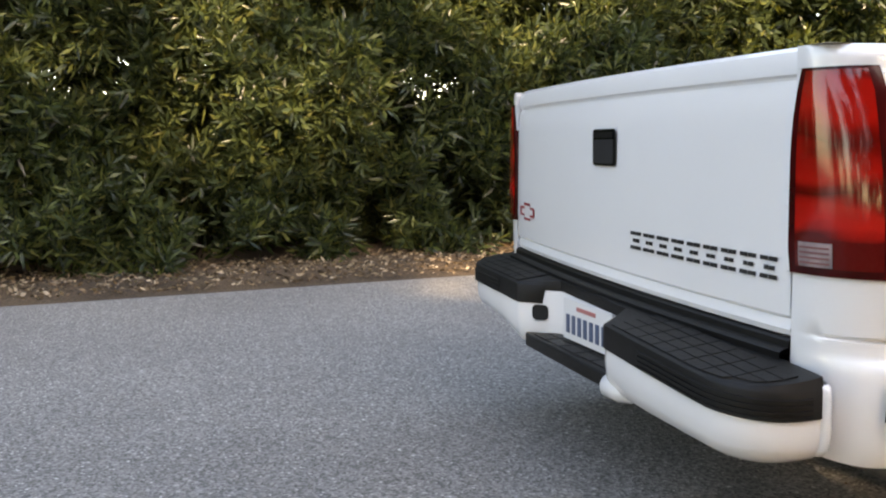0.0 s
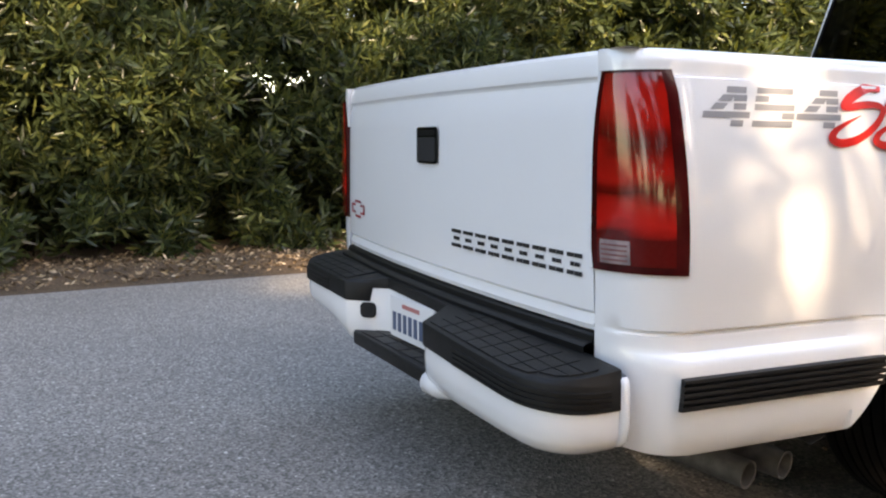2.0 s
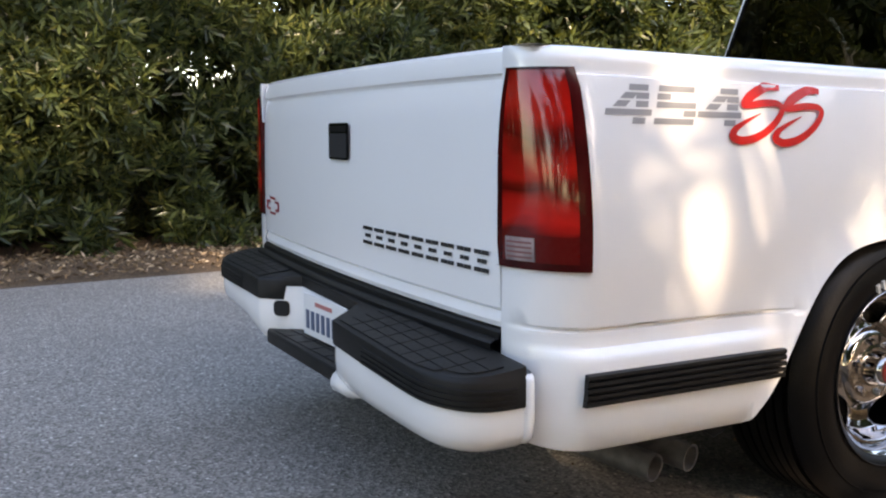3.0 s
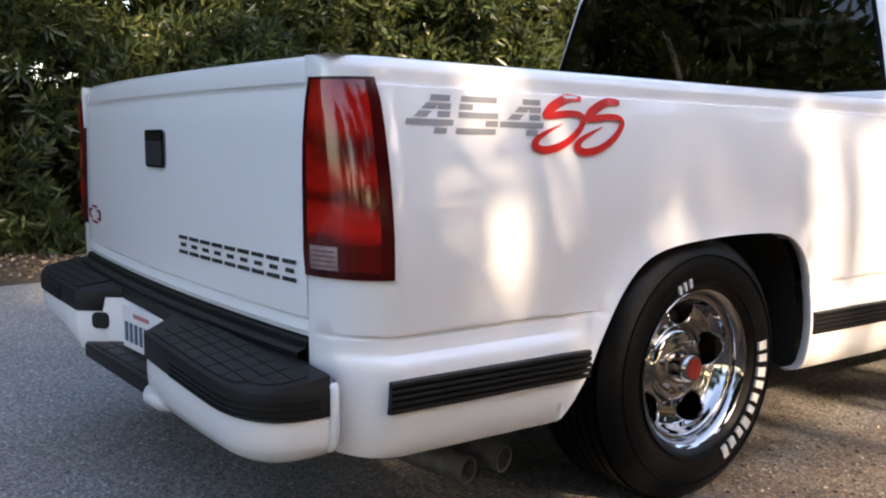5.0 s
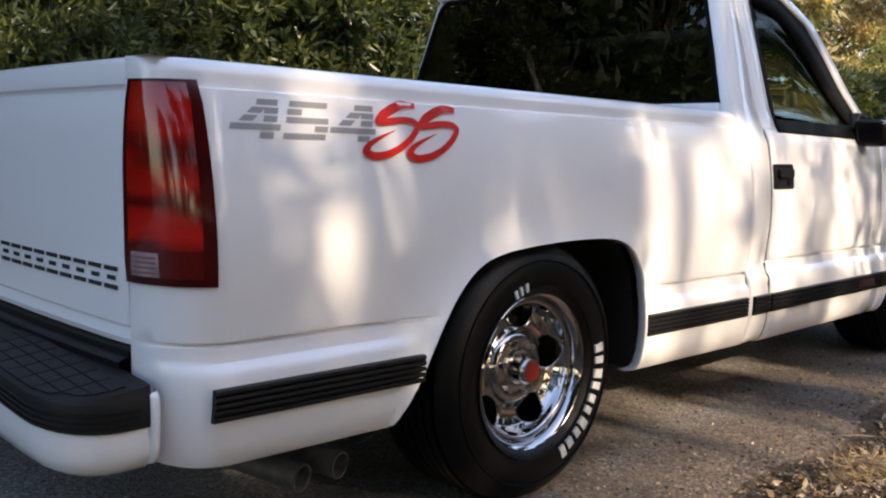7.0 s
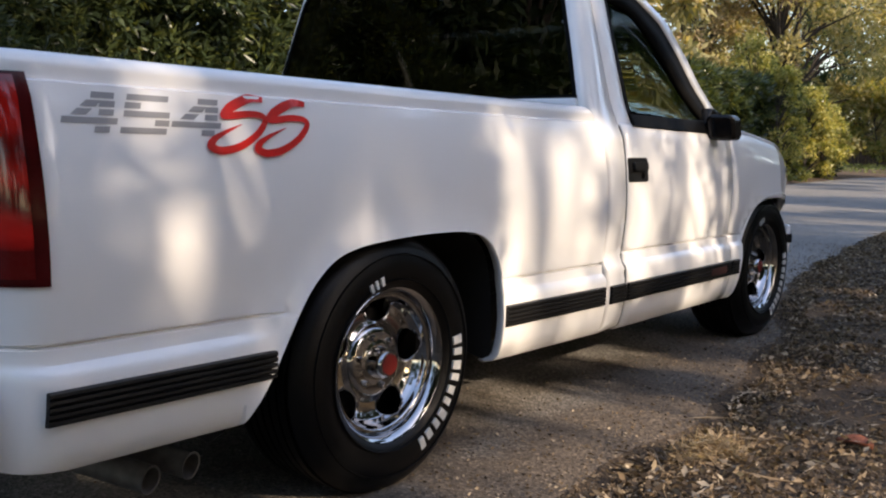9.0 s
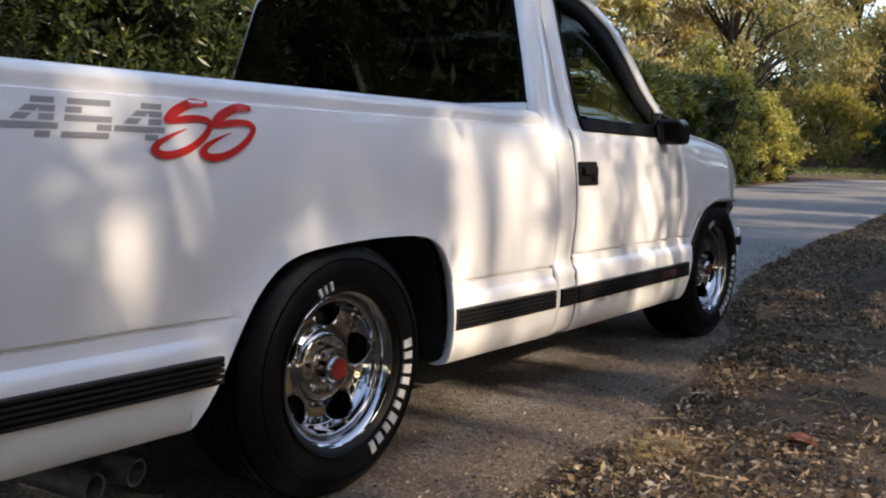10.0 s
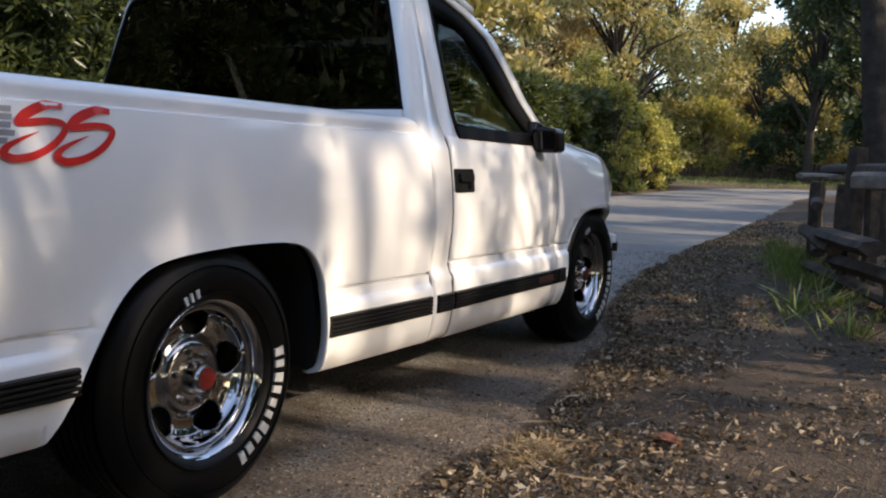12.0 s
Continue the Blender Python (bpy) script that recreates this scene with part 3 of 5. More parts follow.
def tail_lamp(sgn):
    f = sgn > 0
    lo, hi = 0.684, 1.1065
    rows = lamp_patch(sgn, 0.0, 1.0, lo, hi, 0.006, 22)
    # rim returns to the body
    rows = [[lamp_point(sgn, 0.0, z, -0.01) for z in np.linspace(lo, hi, 10)]] + rows + [[lamp_point(sgn, 1.0, z, -0.01) for z in np.linspace(lo, hi, 10)]]
    rows = [[(r[0][0] * 0.985, r[0][1], r[0][2] - 0.0)] + r + [(r[-1][0] * 0.985, r[-1][1], r[-1][2])] for r in rows]
    lamp = part("tail_lamp", grid(rows, flip=not f), LENS_DARK, truck, "tall dark-rimmed red wraparound tail lamp", smooth=50)
    # lens panels, met at fine grooves; the clear one stands a little proud
    for nm, a0, a1, z0, z1, m, lab, o in (
            ("red_lens", 0.09, 0.86, 0.700, 1.100, LENS, "deep red lens with the glow of three chambers painted in", 0.0085),
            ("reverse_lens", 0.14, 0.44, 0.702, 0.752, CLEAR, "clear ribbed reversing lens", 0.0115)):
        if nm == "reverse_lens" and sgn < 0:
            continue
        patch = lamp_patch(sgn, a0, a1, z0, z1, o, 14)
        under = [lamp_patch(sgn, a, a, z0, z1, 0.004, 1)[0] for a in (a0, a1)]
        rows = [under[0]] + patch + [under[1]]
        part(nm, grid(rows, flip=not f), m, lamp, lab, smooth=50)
    if sgn < 0:
        return lamp
    bars = bmesh.new()
    for k in range(4):
        z = 0.708 + k * 0.0105
        grid([[lamp_point(sgn, a, zz, o) for zz, o in ((z, 0.0115), (z, 0.0135), (z + 0.004, 0.0135), (z + 0.004, 0.0115))] for a in np.linspace(0.16, 0.42, 5)], bars, flip=not f)
    part("reverse_ribs", bars, RIB, lamp)
    return lamp


tail_lamp(1)
tail_lamp(-1)


# side markings: grey striped digits and two red brushed rings on each bed side
def bed_decal(name, shapes, material, sgn, label, lift_off=0.0012, rise=0.0):
    bm = bmesh.new()
    for k, pts in enumerate(shapes):
        vs = [bm.verts.new(bed_point(sgn, y, z, 0.0, lift_off + rise * k)) for y, z in pts]
        f = bm.faces.new(vs)
        f.normal_update()
        if f.normal.x * sgn < 0:
            f.normal_flip()
    return part(name, bm, material, side_r if sgn > 0 else side_l, label, smooth=1)


ROWS_D = {  # stripes of each digit, top to bottom, as spans of its width
    "4": [[(0.58, 1.0)], [(0.37, 0.65), (0.71, 0.99)], [(0.19, 0.46), (0.68, 0.95)], [(0.0, 1.0)], [(0.57, 0.84)]],
    "5": [[(0.20, 1.0)], [(0.14, 0.44)], [(0.10, 0.98)], [(0.67, 0.95)], [(0.0, 0.88)]]}
for sgn in (1, -1):
    stripes = []
    top, hgt = 1.094, 0.0885
    for d, (y0, w) in zip("454", ((-0.924, 0.122), (-0.798, 0.124), (-0.674, 0.130))):
        for r, spans in enumerate(ROWS_D[d]):
            z1 = top - 0.018 - r * hgt / 5 - 0.0
            z0 = z1 - hgt / 5 + 0.0045
            for a, b in spans:
                ya, yb = y0 + a * w, y0 + b * w
                lean = 0.016 if d == "4" and r in (1, 2) and a < 0.5 else 0.004
                stripes.append([(ya, z0), (yb, z0), (yb + lean, z1), (ya + lean, z1)])
    bed_decal("grey_striped_marking", stripes, GREY, sgn, "grey striped digits on the bed side")
    rings = []

    def stroke(pts, wid):
        """A brush stroke in (y, z): a ribbon of changing width."""
        n = len(pts)
        edge = []
        for k in range(n):
            a, b = pts[max(k - 1, 0)], pts[min(k + 1, n - 1)]
            dy, dz = b[0] - a[0], b[1] - a[1]
            ln = math.hypot(dy, dz)
            edge.append(((pts[k][0] - dz / ln * wid[k], pts[k][1] + dy / ln * wid[k]), (pts[k][0] + dz / ln * wid[k], pts[k][1] - dy / ln * wid[k])))
        for (p, q), (r_, t_) in zip(edge, edge[1:]):
            rings.append([p, r_, t_, q])

    # one spine, brushed: top sweep, sharp turn, waist, slanting foot that ends in a thin tip
    spine = [(0.270, 0.238), (0.215, 0.247), (0.160, 0.222), (0.110, 0.188), (0.074, 0.152), (0.085, 0.143), (0.140, 0.156), (0.200, 0.166), (0.252, 0.164), (0.278, 0.146), (0.265, 0.112), (0.235, 0.070), (0.185, 0.027), (0.125, -0.005), (0.055, -0.018), (0.013, 0.003), (0.030, 0.040), (0.085, 0.075), (0.160, 0.113)]
    brush = [0.016, 0.023, 0.026, 0.026, 0.016, 0.014, 0.020, 0.019, 0.018, 0.015, 0.016, 0.018, 0.019, 0.021, 0.022, 0.021, 0.016, 0.010, 0.002]
    k_old = np.arange(len(spine))
    line = np.array(spine)
    for y0, zb in ((-0.499, 0.965), (-0.361, 0.961)):
        k_new = np.linspace(0, len(spine) - 1, 91)
        loose = np.stack([np.interp(k_new, k_old, line[:, c]) for c in (0, 1)], 1)
        for _ in range(4):
            loose[1:-1] = 0.25 * loose[:-2] + 0.5 * loose[1:-1] + 0.25 * loose[2:]
        first = len(rings)
        stroke([(float(p), float(q)) for p, q in loose], [0.87 * float(np.interp(k, k_old, brush)) for k in k_new])
        rings[first:] = [[(y0 - 0.092 + 0.655 * p + 0.04 * q, zb + 0.002 + 0.49 * q) for p, q in quad] for quad in rings[first:]]
    bed_decal("red_brushed_marking", rings, RED, sgn, "two red brush-stroke rings", 0.0042, 0.000012)


# ribbed black mouldings along the sides
def moulding(name, sgn, y0, y1, parent, z0=0.408, z1=0.477, slant=0.0):
    prof = [(0.0, z0)]
    n = 5
    h = (z1 - z0) / n
    for k in range(n):
        prof += [(0.010, z0 + k * h + 0.001), (0.012, z0 + k * h + 0.35 * h), (0.011, z0 + (k + 0.78) * h), (0.006, z0 + (k + 0.9) * h)]
    prof += [(0.0, z1)]
    rows = []
    ysr = [y0 - 0.002] + list(np.linspace(y0, y1, 8)) + [y1 + 0.002]
    for i, y in enumerate(ysr):
        flat = i in (0, len(ysr) - 1)
        rows.append([B(sgn * (skin_x(z) + (0 if flat else d)), y + slant * (z - z0) * (1 if i < len(ysr) / 2 else 0), z) for d, z in prof])
    return part(name, grid(rows, flip=sgn > 0), TRIM, parent, "ribbed black side moulding", smooth=25)


for sgn, s in ((1, side_r), (-1, side_l)):
    moulding("side_moulding", sgn, -0.985, -0.405, s, slant=0.06)
    moulding("side_moulding", sgn, 0.600, 1.225, s)

# rear step bumper
def wing(n=7):
    """Outline of one bumper wing from the notch to the outer end, (x, y), y without skew."""
    pts = [(0.295, -1.235), (0.315, -1.239), (0.50, -1.242), (0.68, -1.240)]
    for k in range(n + 1):
        a = radians(88 * k / n)
        pts.append((0.745 + 0.168 * math.sin(a), -1.108 - 0.130 * math.cos(a)))
    return pts + [(0.914, -1.082), (0.913, -1.056)]


WING = wing()
PADLINE = [(0.0, -1.055), (0.90, -1.055)] + WING[::-1] + [(0.247, -1.179), (0.241, -1.172), (0.205, -1.130), (0.0, -1.130)]


def recess(x, y, z, top):
    """Between the wings the pad is only a thin strip and the white face rises behind the plate."""
    return max(z, top) if abs(x) < 0.244 and y < -1.10 and z > 0.45 else z




def both(line):
    return line + [(-x, y) for x, y in line[-2:0:-1]]


def droop(x):
    return -0.031 * x - 0.0155 * x * x


def K(x, y, z):
    """Bumper to truck: it sits askew and hangs lower at one end."""
    w = min(1.0, max(0.0, (z - 0.33) / 0.12))
    if x < -0.3 and z < 0.47:
        z += (0.47 - z) * 0.40 * min(1.0, (-x - 0.3) / 0.3)
    return R(x - (0.035 if -0.4 < x < 0.0 and y < -1.10 else 0.0), y - 0.030 * x, z + droop(x) * w)


def inset(line, k):
    """The outline drawn in by k all along the outside."""
    out = []
    for x, y in line:
        if x > 0.68 and y < -1.10:
            cx, cy = 0.745, -1.108
            d = math.hypot(x - cx, y - cy)
            out.append((x - (x - cx) / d * k if x > 0.745 else x, y - (y - cy) / d * k if y < cy else y))
        elif x > 0.86:
            out.append((x - k, y))
        else:
            out.append((x + (0.5 * k if 0.25 < x < 0.33 else 0.0), y + (k if y < -1.15 else 0.0)))
    return out


def top_of_pad(x, y):
    return 0.5255 + max(0.0, y + 1.235) * 0.12


outline = both(PADLINE)
levels = [(0.318, 0.092), (0.322, 0.066), (0.332, 0.040), (0.352, 0.019), (0.385, 0.007), (0.43, 0.004), (0.468, 0.005), (0.475, 0.02)]
bm = grid([[K(x, y, recess(x, y, z, 0.507 + 0.1 * (z - 0.47))) for x, y in both(inset(PADLINE, k))] for z, k in levels], close=True)
for lv in (0, -1):
    z, k = levels[lv]
    bm.faces.new([bm.verts.new(K(x, y, recess(x, y, z, 0.5075))) for x, y in both(inset(PADLINE, k))])
bmesh.ops.remove_doubles(bm, verts=bm.verts, dist=2e-5)
bmesh.ops.recalc_face_normals(bm, faces=bm.faces)
bumper = part("rear_bumper", bm, PAINT, truck, "white painted step bumper with black tread pads", smooth=50)
bm = grid([[K(x, y, top_of_pad(x, y) + z if top else recess(x, y, z, 0.506)) for x, y in both(inset(PADLINE, k))] for z, k, top in ((0.463, 0.03, 0), (0.463, 0.004, 0), (0.466, 0.0, 0), (0.519, 0.0, 0), (0.5235, 0.0015, 0), (-0.0005, 0.006, 1), (0.0, 0.014, 1))], close=True)
bm.faces.new([bm.verts.new(K(x, y, top_of_pad(x, y))) for x, y in both(inset(PADLINE, 0.014))])
bmesh.ops.remove_doubles(bm, verts=bm.verts, dist=2e-5)
bmesh.ops.triangulate(bm, faces=[f for f in bm.faces if len(f.verts) > 4])
bmesh.ops.recalc_face_normals(bm, faces=bm.faces)
pad = part("step_pad", bm, PAD, bumper, "black rubber step pad with moulded grid", smooth=40)
for s in (1, -1):
    for k in range(4):
        z = 0.467 + k * 0.0115
        prof = ((z, 0.002), (z + 0.0012, -0.0042), (z + 0.0062, -0.0042), (z + 0.0075, 0.002))
        rib = grid([[K(s * p[0], p[1], zz) for p in inset(WING[2:-1], kk)] for zz, kk in prof], flip=s > 0)
        part("pad_rib", rib, PAD, bumper, smooth=30)
    for ix in range(8):
        for iy in range(4):
            x0, y0 = 0.325 + ix * 0.0705, -1.226 + iy * 0.0335
            x1, y1 = x0 + 0.0665, y0 + 0.0305
            quad = [(x0, y0), (x1, y0), (x1, y1), (x0, y1)]
            # tiles at the outer end are cut to the pad's curve
            cut = []
            for x, y in quad:
                if x > 0.70 and y < -1.108:
                    k = math.hypot((x - 0.735) / 0.155, (y + 1.108) / 0.116)
                    x, y = (0.735 + (x - 0.735) / k, -1.108 + (y + 1.108) / k) if k > 1 else (x, y)
                cut.append((s * min(x, 0.892), y))
            area = abs(sum(p[0] * q[1] - q[0] * p[1] for p, q in zip(cut, cut[1:] + cut[:1]))) / 2
            if area > 4e-4:
                part("tread_tile", prism(cut, -0.001, 0.0032, at=lambda x, y, d: K(x, y, top_of_pad(x, y) + d)), PAD, bumper)
    # painted lip round the pad end
    rows = []
    for z, k in ((0.340, -0.045), (0.352, -0.02), (0.375, -0.004), (0.42, 0.001), (0.505, 0.002), (0.520, 0.000), (0.528, -0.004), (0.531, -0.012)):
        rows.append([K(s * (x + k), y, z) for x, y in ((0.880, -1.036), (0.906, -1.038), (0.917, -1.042), (0.921, -1.048), (0.9205, -1.054), (0.915, -1.059), (0.905, -1.060))])
    part("bumper_end", grid(rows, flip=s > 0), PAINT, bumper, smooth=60)
    # socket in the notch face
    c = Vector((s * 0.253, -1.178, 0.437))
    u = Vector((-s * 0.090, 0.105, 0)).normalized()
    nrm = Vector((-s * 0.105, -0.090, 0)).normalized()
    bm = prism(rounded(0.052, 0.046, 0.015), -0.006, 0.007, at=lambda a, b, d: K(*(c + u * a + nrm * d + Vector((0, 0, b)))))
    part("socket", bm, DARK, bumper, "black socket in the bumper notch", bevel=0.002)
step = [(-0.335, -1.200), (-0.30, -1.215), (0.28, -1.225), (0.30, -1.215), (0.225, -1.11), (-0.235, -1.10)]
low = part("lower_step", prism(step, 0.338, 0.378, at=R), PAD, bumper, "lower black step between the bumper wings", bevel=0.006)
for ix in range(5):
    for iy in range(2):
        x0, y0 = -0.27 + ix * 0.100, -1.200 + iy * 0.046
        part("tread_tile", prism([(x0, y0), (x0 + 0.093, y0), (x0 + 0.093, y0 + 0.040), (x0, y0 + 0.040)], 0.377, 0.3805, at=R), PAD, bumper)
part("step_bracket", tube([R(0.262, -1.214, 0.350), R(0.275, -1.214, 0.350), R(0.33, -1.208, 0.352), R(0.40, -1.195, 0.36)], [0.020, 0.032, 0.034, 0.030], 14), PAINT, bumper, "white bracket of the lower step", smooth=60)
plate = part("number_plate", box(-0.172, 0.132, -1.124, -1.1205, 0.385, 0.506), PLATE, truck, "white number plate with blue bars", bevel=0.001)
for k in range(7):
    part("plate_bar", box(-0.150 + k * 0.038, -0.150 + k * 0.038 + 0.022, -1.1262, -1.124, 0.405, 0.460), PLATEBLUE, plate)
part("plate_header", box(-0.08, 0.04, -1.1258, -1.124, 0.478, 0.490), PLATERED, plate)

# underbody, axle, exhaust
part("chassis", box(-0.55, 0.55, TAIL + 0.1, 3.4, 0.27, 0.45), DARK, truck)
part("fuel_tank", box(0.35, 0.60, 0.75, 2.3, 0.22, 0.40), DARK, truck, bevel=0.03)
part("rear_axle", tube([(-0.8, HUB_R, 0.33), (0.8, HUB_R, 0.33)], [0.05, 0.05], 10), DARK, truck)
part("front_axle", tube([(-0.8, HUB_F, 0.33), (0.8, HUB_F, 0.33)], [0.05, 0.05], 10), DARK, truck)
for dx, dy, dz in ((0.0, 0.010, -0.020), (0.0, 0.122, -0.015)):
    p1 = Vector((0.83 + dx, -0.665 + dy, 0.216 + dz))
    p0 = p1 - Vector((0.955, 0.28, -0.10)) * 0.45
    bm = tube([p0, p1], [0.033, 0.034], 20)
    tube([p1, p1 + (p0 - p1) * 0.001, p0 + (p1 - p0) * 0.3], [0.034, 0.029, 0.029], 20, bm)
    part("exhaust_tip", bm, STEEL, truck, "dull steel exhaust tip")


# wheels
def wheel(x, y, z, sgn, name="wheel"):
    hub = new(name)
    hub.parent = truck
    R, RIM, W = 0.368, 0.213, 0.27
    o = 0.0
    prof = [(-W, RIM), (-W - 0.005, RIM + 0.05), (-W + 0.005, R - 0.03), (-W + 0.03, R - 0.006)]
    for g in range(6):
        s = -W + 0.045 + g * 0.032
        prof += [(s, R), (s + 0.024, R), (s + 0.0245, R - 0.009), (s + 0.0315, R - 0.009)]
    prof += [(-0.028, R - 0.004), (-0.008, R - 0.016), (0.010, R - 0.040), (0.019, R - 0.075), (0.020, R - 0.095), (0.014, RIM + 0.032), (0.003, RIM + 0.010), (-0.012, RIM)]
    bm = lathe(prof, 72)
    tyre = part("tyre", bm, RUBBER, hub, "black tyre with white sidewall marking", smooth=35)
    # sidewall rings
    for rr in (R - 0.055, RIM + 0.030):
        part("sidewall_ring", lathe([(0.010, rr - 0.003), (0.0185, rr - 0.001), (0.0185, rr + 0.001), (0.010, rr + 0.003)], 72), RUBBER, hub)
    # white blocks on the sidewall
    for start, n, gap, r0, tall in ((10.0, 10, 8.2, 0.252, 0.036), (116, 3, 5.0, 0.240, 0.024)):
        for k in range(n):
            a = radians(start - k * gap)
            w = radians((5.2, 4.4, 5.6, 4.6)[k % 4]) * (1.0 if n > 3 else 0.45)
            r1 = r0 + tall * (1.0 if k < 3 or k % 3 == 0 else 0.8)
            pts = [(rr * math.cos(aa), rr * math.sin(aa)) for aa, rr in ((a, r0), (a - w, r0), (a - w, r1), (a, r1))]
            part("sidewall_marking", prism(pts, 0.010, 0.0222, at=lambda p, q, d: (d, p, q)), LETTER, hub, "" if k else "white block marking")
    # rim: stepped lip, dish with five oval holes, raised hub
    lip = lathe([(-0.20, RIM - 0.012), (-0.06, RIM - 0.016), (-0.022, RIM - 0.014), (-0.012, RIM - 0.008), (-0.004, RIM - 0.002), (0.001, RIM + 0.006), (-0.003, RIM + 0.011), (-0.012, RIM + 0.012)], 72)
    rim = part("rim", lip, CHROME, hub, "polished chrome wheel rim")
    disc = bmesh.new()
    n = 120
    rad = [0.200, 0.190, 0.178, 0.170, 0.155, 0.140, 0.125, 0.110, 0.100, 0.092, 0.084, 0.075, 0.066, 0.058, 0.050]

    def dish(r):
        return float(np.interp(r, [0.040, 0.052, 0.060, 0.090, 0.100, 0.118, 0.150, 0.175, 0.190, 0.202], [-0.066, -0.067, -0.070, -0.073, -0.086, -0.094, -0.092, -0.080, -0.060, -0.034]))

    def hole(a, r):
        d = (a - 82 + 36) % 72 - 36
        return (d * r * math.pi / 180 / 0.050) ** 2 + ((r - 0.150) / 0.039) ** 2 < 1.0
    fine_r = np.linspace(0.040, 0.202, 42)
    vs = [[disc.verts.new((dish(r), r * math.cos(radians(a)), r * math.sin(radians(a)))) for a in np.arange(0, 360, 3.0)] for r in fine_r]
    m_ = len(vs[0])
    for i in range(len(vs) - 1):
        for j in range(m_):
            if not hole((j + 0.5) * 3.0, (fine_r[i] + fine_r[i + 1]) / 2):
                disc.faces.new((vs[i][j], vs[i][(j + 1) % m_], vs[i + 1][(j + 1) % m_], vs[i + 1][j]))
    # smooth the rims of the holes onto true ovals
    for v in disc.verts:
        if v.is_boundary and 0.100 < math.hypot(v.co.y, v.co.z) < 0.199:
            a, r = math.degrees(math.atan2(v.co.z, v.co.y)) % 360, math.hypot(v.co.y, v.co.z)
            d = (a - 82 + 36) % 72 - 36
            c = a - d
            t_, q = d * 0.152 * math.pi / 180 / 0.050, (r - 0.150) / 0.039
            k = math.hypot(t_, q)
            if k > 1e-6:
                t_, q = t_ / k, q / k
            r, a = 0.150 + q * 0.039, radians(c + math.degrees(t_ * 0.050 / 0.152))
            v.co = (dish(r), r * math.cos(a), r * math.sin(a))
    part("wheel_disc", disc, CHROME, hub, "chrome dish with five oval openings", solid=0.012, smooth=50)
    part("brake_drum", lathe([(-0.18, 0.0), (-0.125, 0.0), (-0.125, 0.15), (-0.21, 0.16)], 32), DARK, hub)
    for k in range(6):
        a = radians(k * 60 + 46)
        c = (-0.064, 0.074 * math.cos(a), 0.074 * math.sin(a))
        part("lug_recess", lathe([(-0.012, 0.0185), (-0.004, 0.0180), (-0.004, 0.0)], 14, centre=c), DARK, hub)
        part("lug_nut", lathe([(-0.01, 0.0095), (0.012, 0.0095), (0.018, 0.007), (0.020, 0.0)], 10, centre=c), CHROME, hub)
    cap = part("centre_cap", lathe([(-0.072, 0.052), (-0.060, 0.046), (-0.030, 0.043), (-0.018, 0.040), (-0.012, 0.035), (-0.0115, 0.031)], 32), CHROME, hub)
    part("cap_badge", lathe([(-0.014, 0.031), (-0.0085, 0.029), (-0.0075, 0.0)], 32), CAPRED, hub, "red centre badge")
    hub.matrix_basis = Matrix.Translation((x, y, z)) @ (Matrix.Identity(4) if sgn > 0 else Matrix.Rotation(math.pi, 4, "Z"))
    return hub


wheel_rr = wheel(0.930, 0.062, 0.355, 1)
copy_thing(wheel_rr, Matrix.Translation((0.900, HUB_F - 0.03, 0.359)))
copy_thing(wheel_rr, Matrix.Translation((-0.930, 0.060, 0.357)) @ Matrix.Rotation(math.pi, 4, "Z"))
copy_thing(wheel_rr, Matrix.Translation((-0.900, HUB_F - 0.03, 0.359)) @ Matrix.Rotation(math.pi, 4, "Z"))


# cab and front end
def front_dx(y):
    return float(np.interp(y, [3.0, 3.15, 3.3, 3.45, 3.58, 3.70], [0, -0.025, -0.065, -0.115, -0.17, -0.25]))


def top_z(y):
    return float(np.interp(y, [1.2, 2.3, 2.55, 2.77, 3.0, 3.2, 3.4, 3.58, 3.70], [1.085, 1.085, 1.072, 1.045, 1.012, 0.978, 0.94, 0.90, 0.855]))


LOWSKIN = [p for p in SKIN if p[1] <= 1.03] + [(0.929, 1.040), (0.923, 1.055), (0.915, 1.071), (0.906, 1.085)]
LS = np.array(LOWSKIN)


def low_x(z):
    return float(np.interp(z, LS[:, 1], LS[:, 0]))


def waist(z):
    """The pressed crease runs a little higher along the cab than along the bed."""
    return float(np.interp(z, [0.480, 0.497, 0.58, 0.75], [0.0, 0.034, 0.034, 0.0]))


def cab_panel(name, sgn, y0, y1, step=0.06, label=""):
    ys_ = dense(ARCH_F, y0, y1, step) if y1 > 2.4 else list(np.linspace(y0, y1, max(3, int((y1 - y0) / step))))
    rows = []
    for y in ys_:
        lo = max(arch_z(ARCH_F, y), 0.285)
        if y > 3.475:
            lo = 0.45
        row = []
        for x, z in LOWSKIN:
            zz = max(z, lo)
            xx = low_x(zz) + flare(zz, arch_z(ARCH_F, y)) + front_dx(y) * (1 + 1.8 * max(0.0, 0.95 - zz))
            if zz > 0.6:
                zz = 0.6 + (zz - 0.6) * (top_z(y) - 0.6) / 0.485
            row.append(B(sgn * xx, y, zz + waist(zz)))
        rows.append(row)
    return part(name, tidy(grid(rows, flip=sgn > 0)), PAINT, truck, label, solid=0.006, smooth=28)


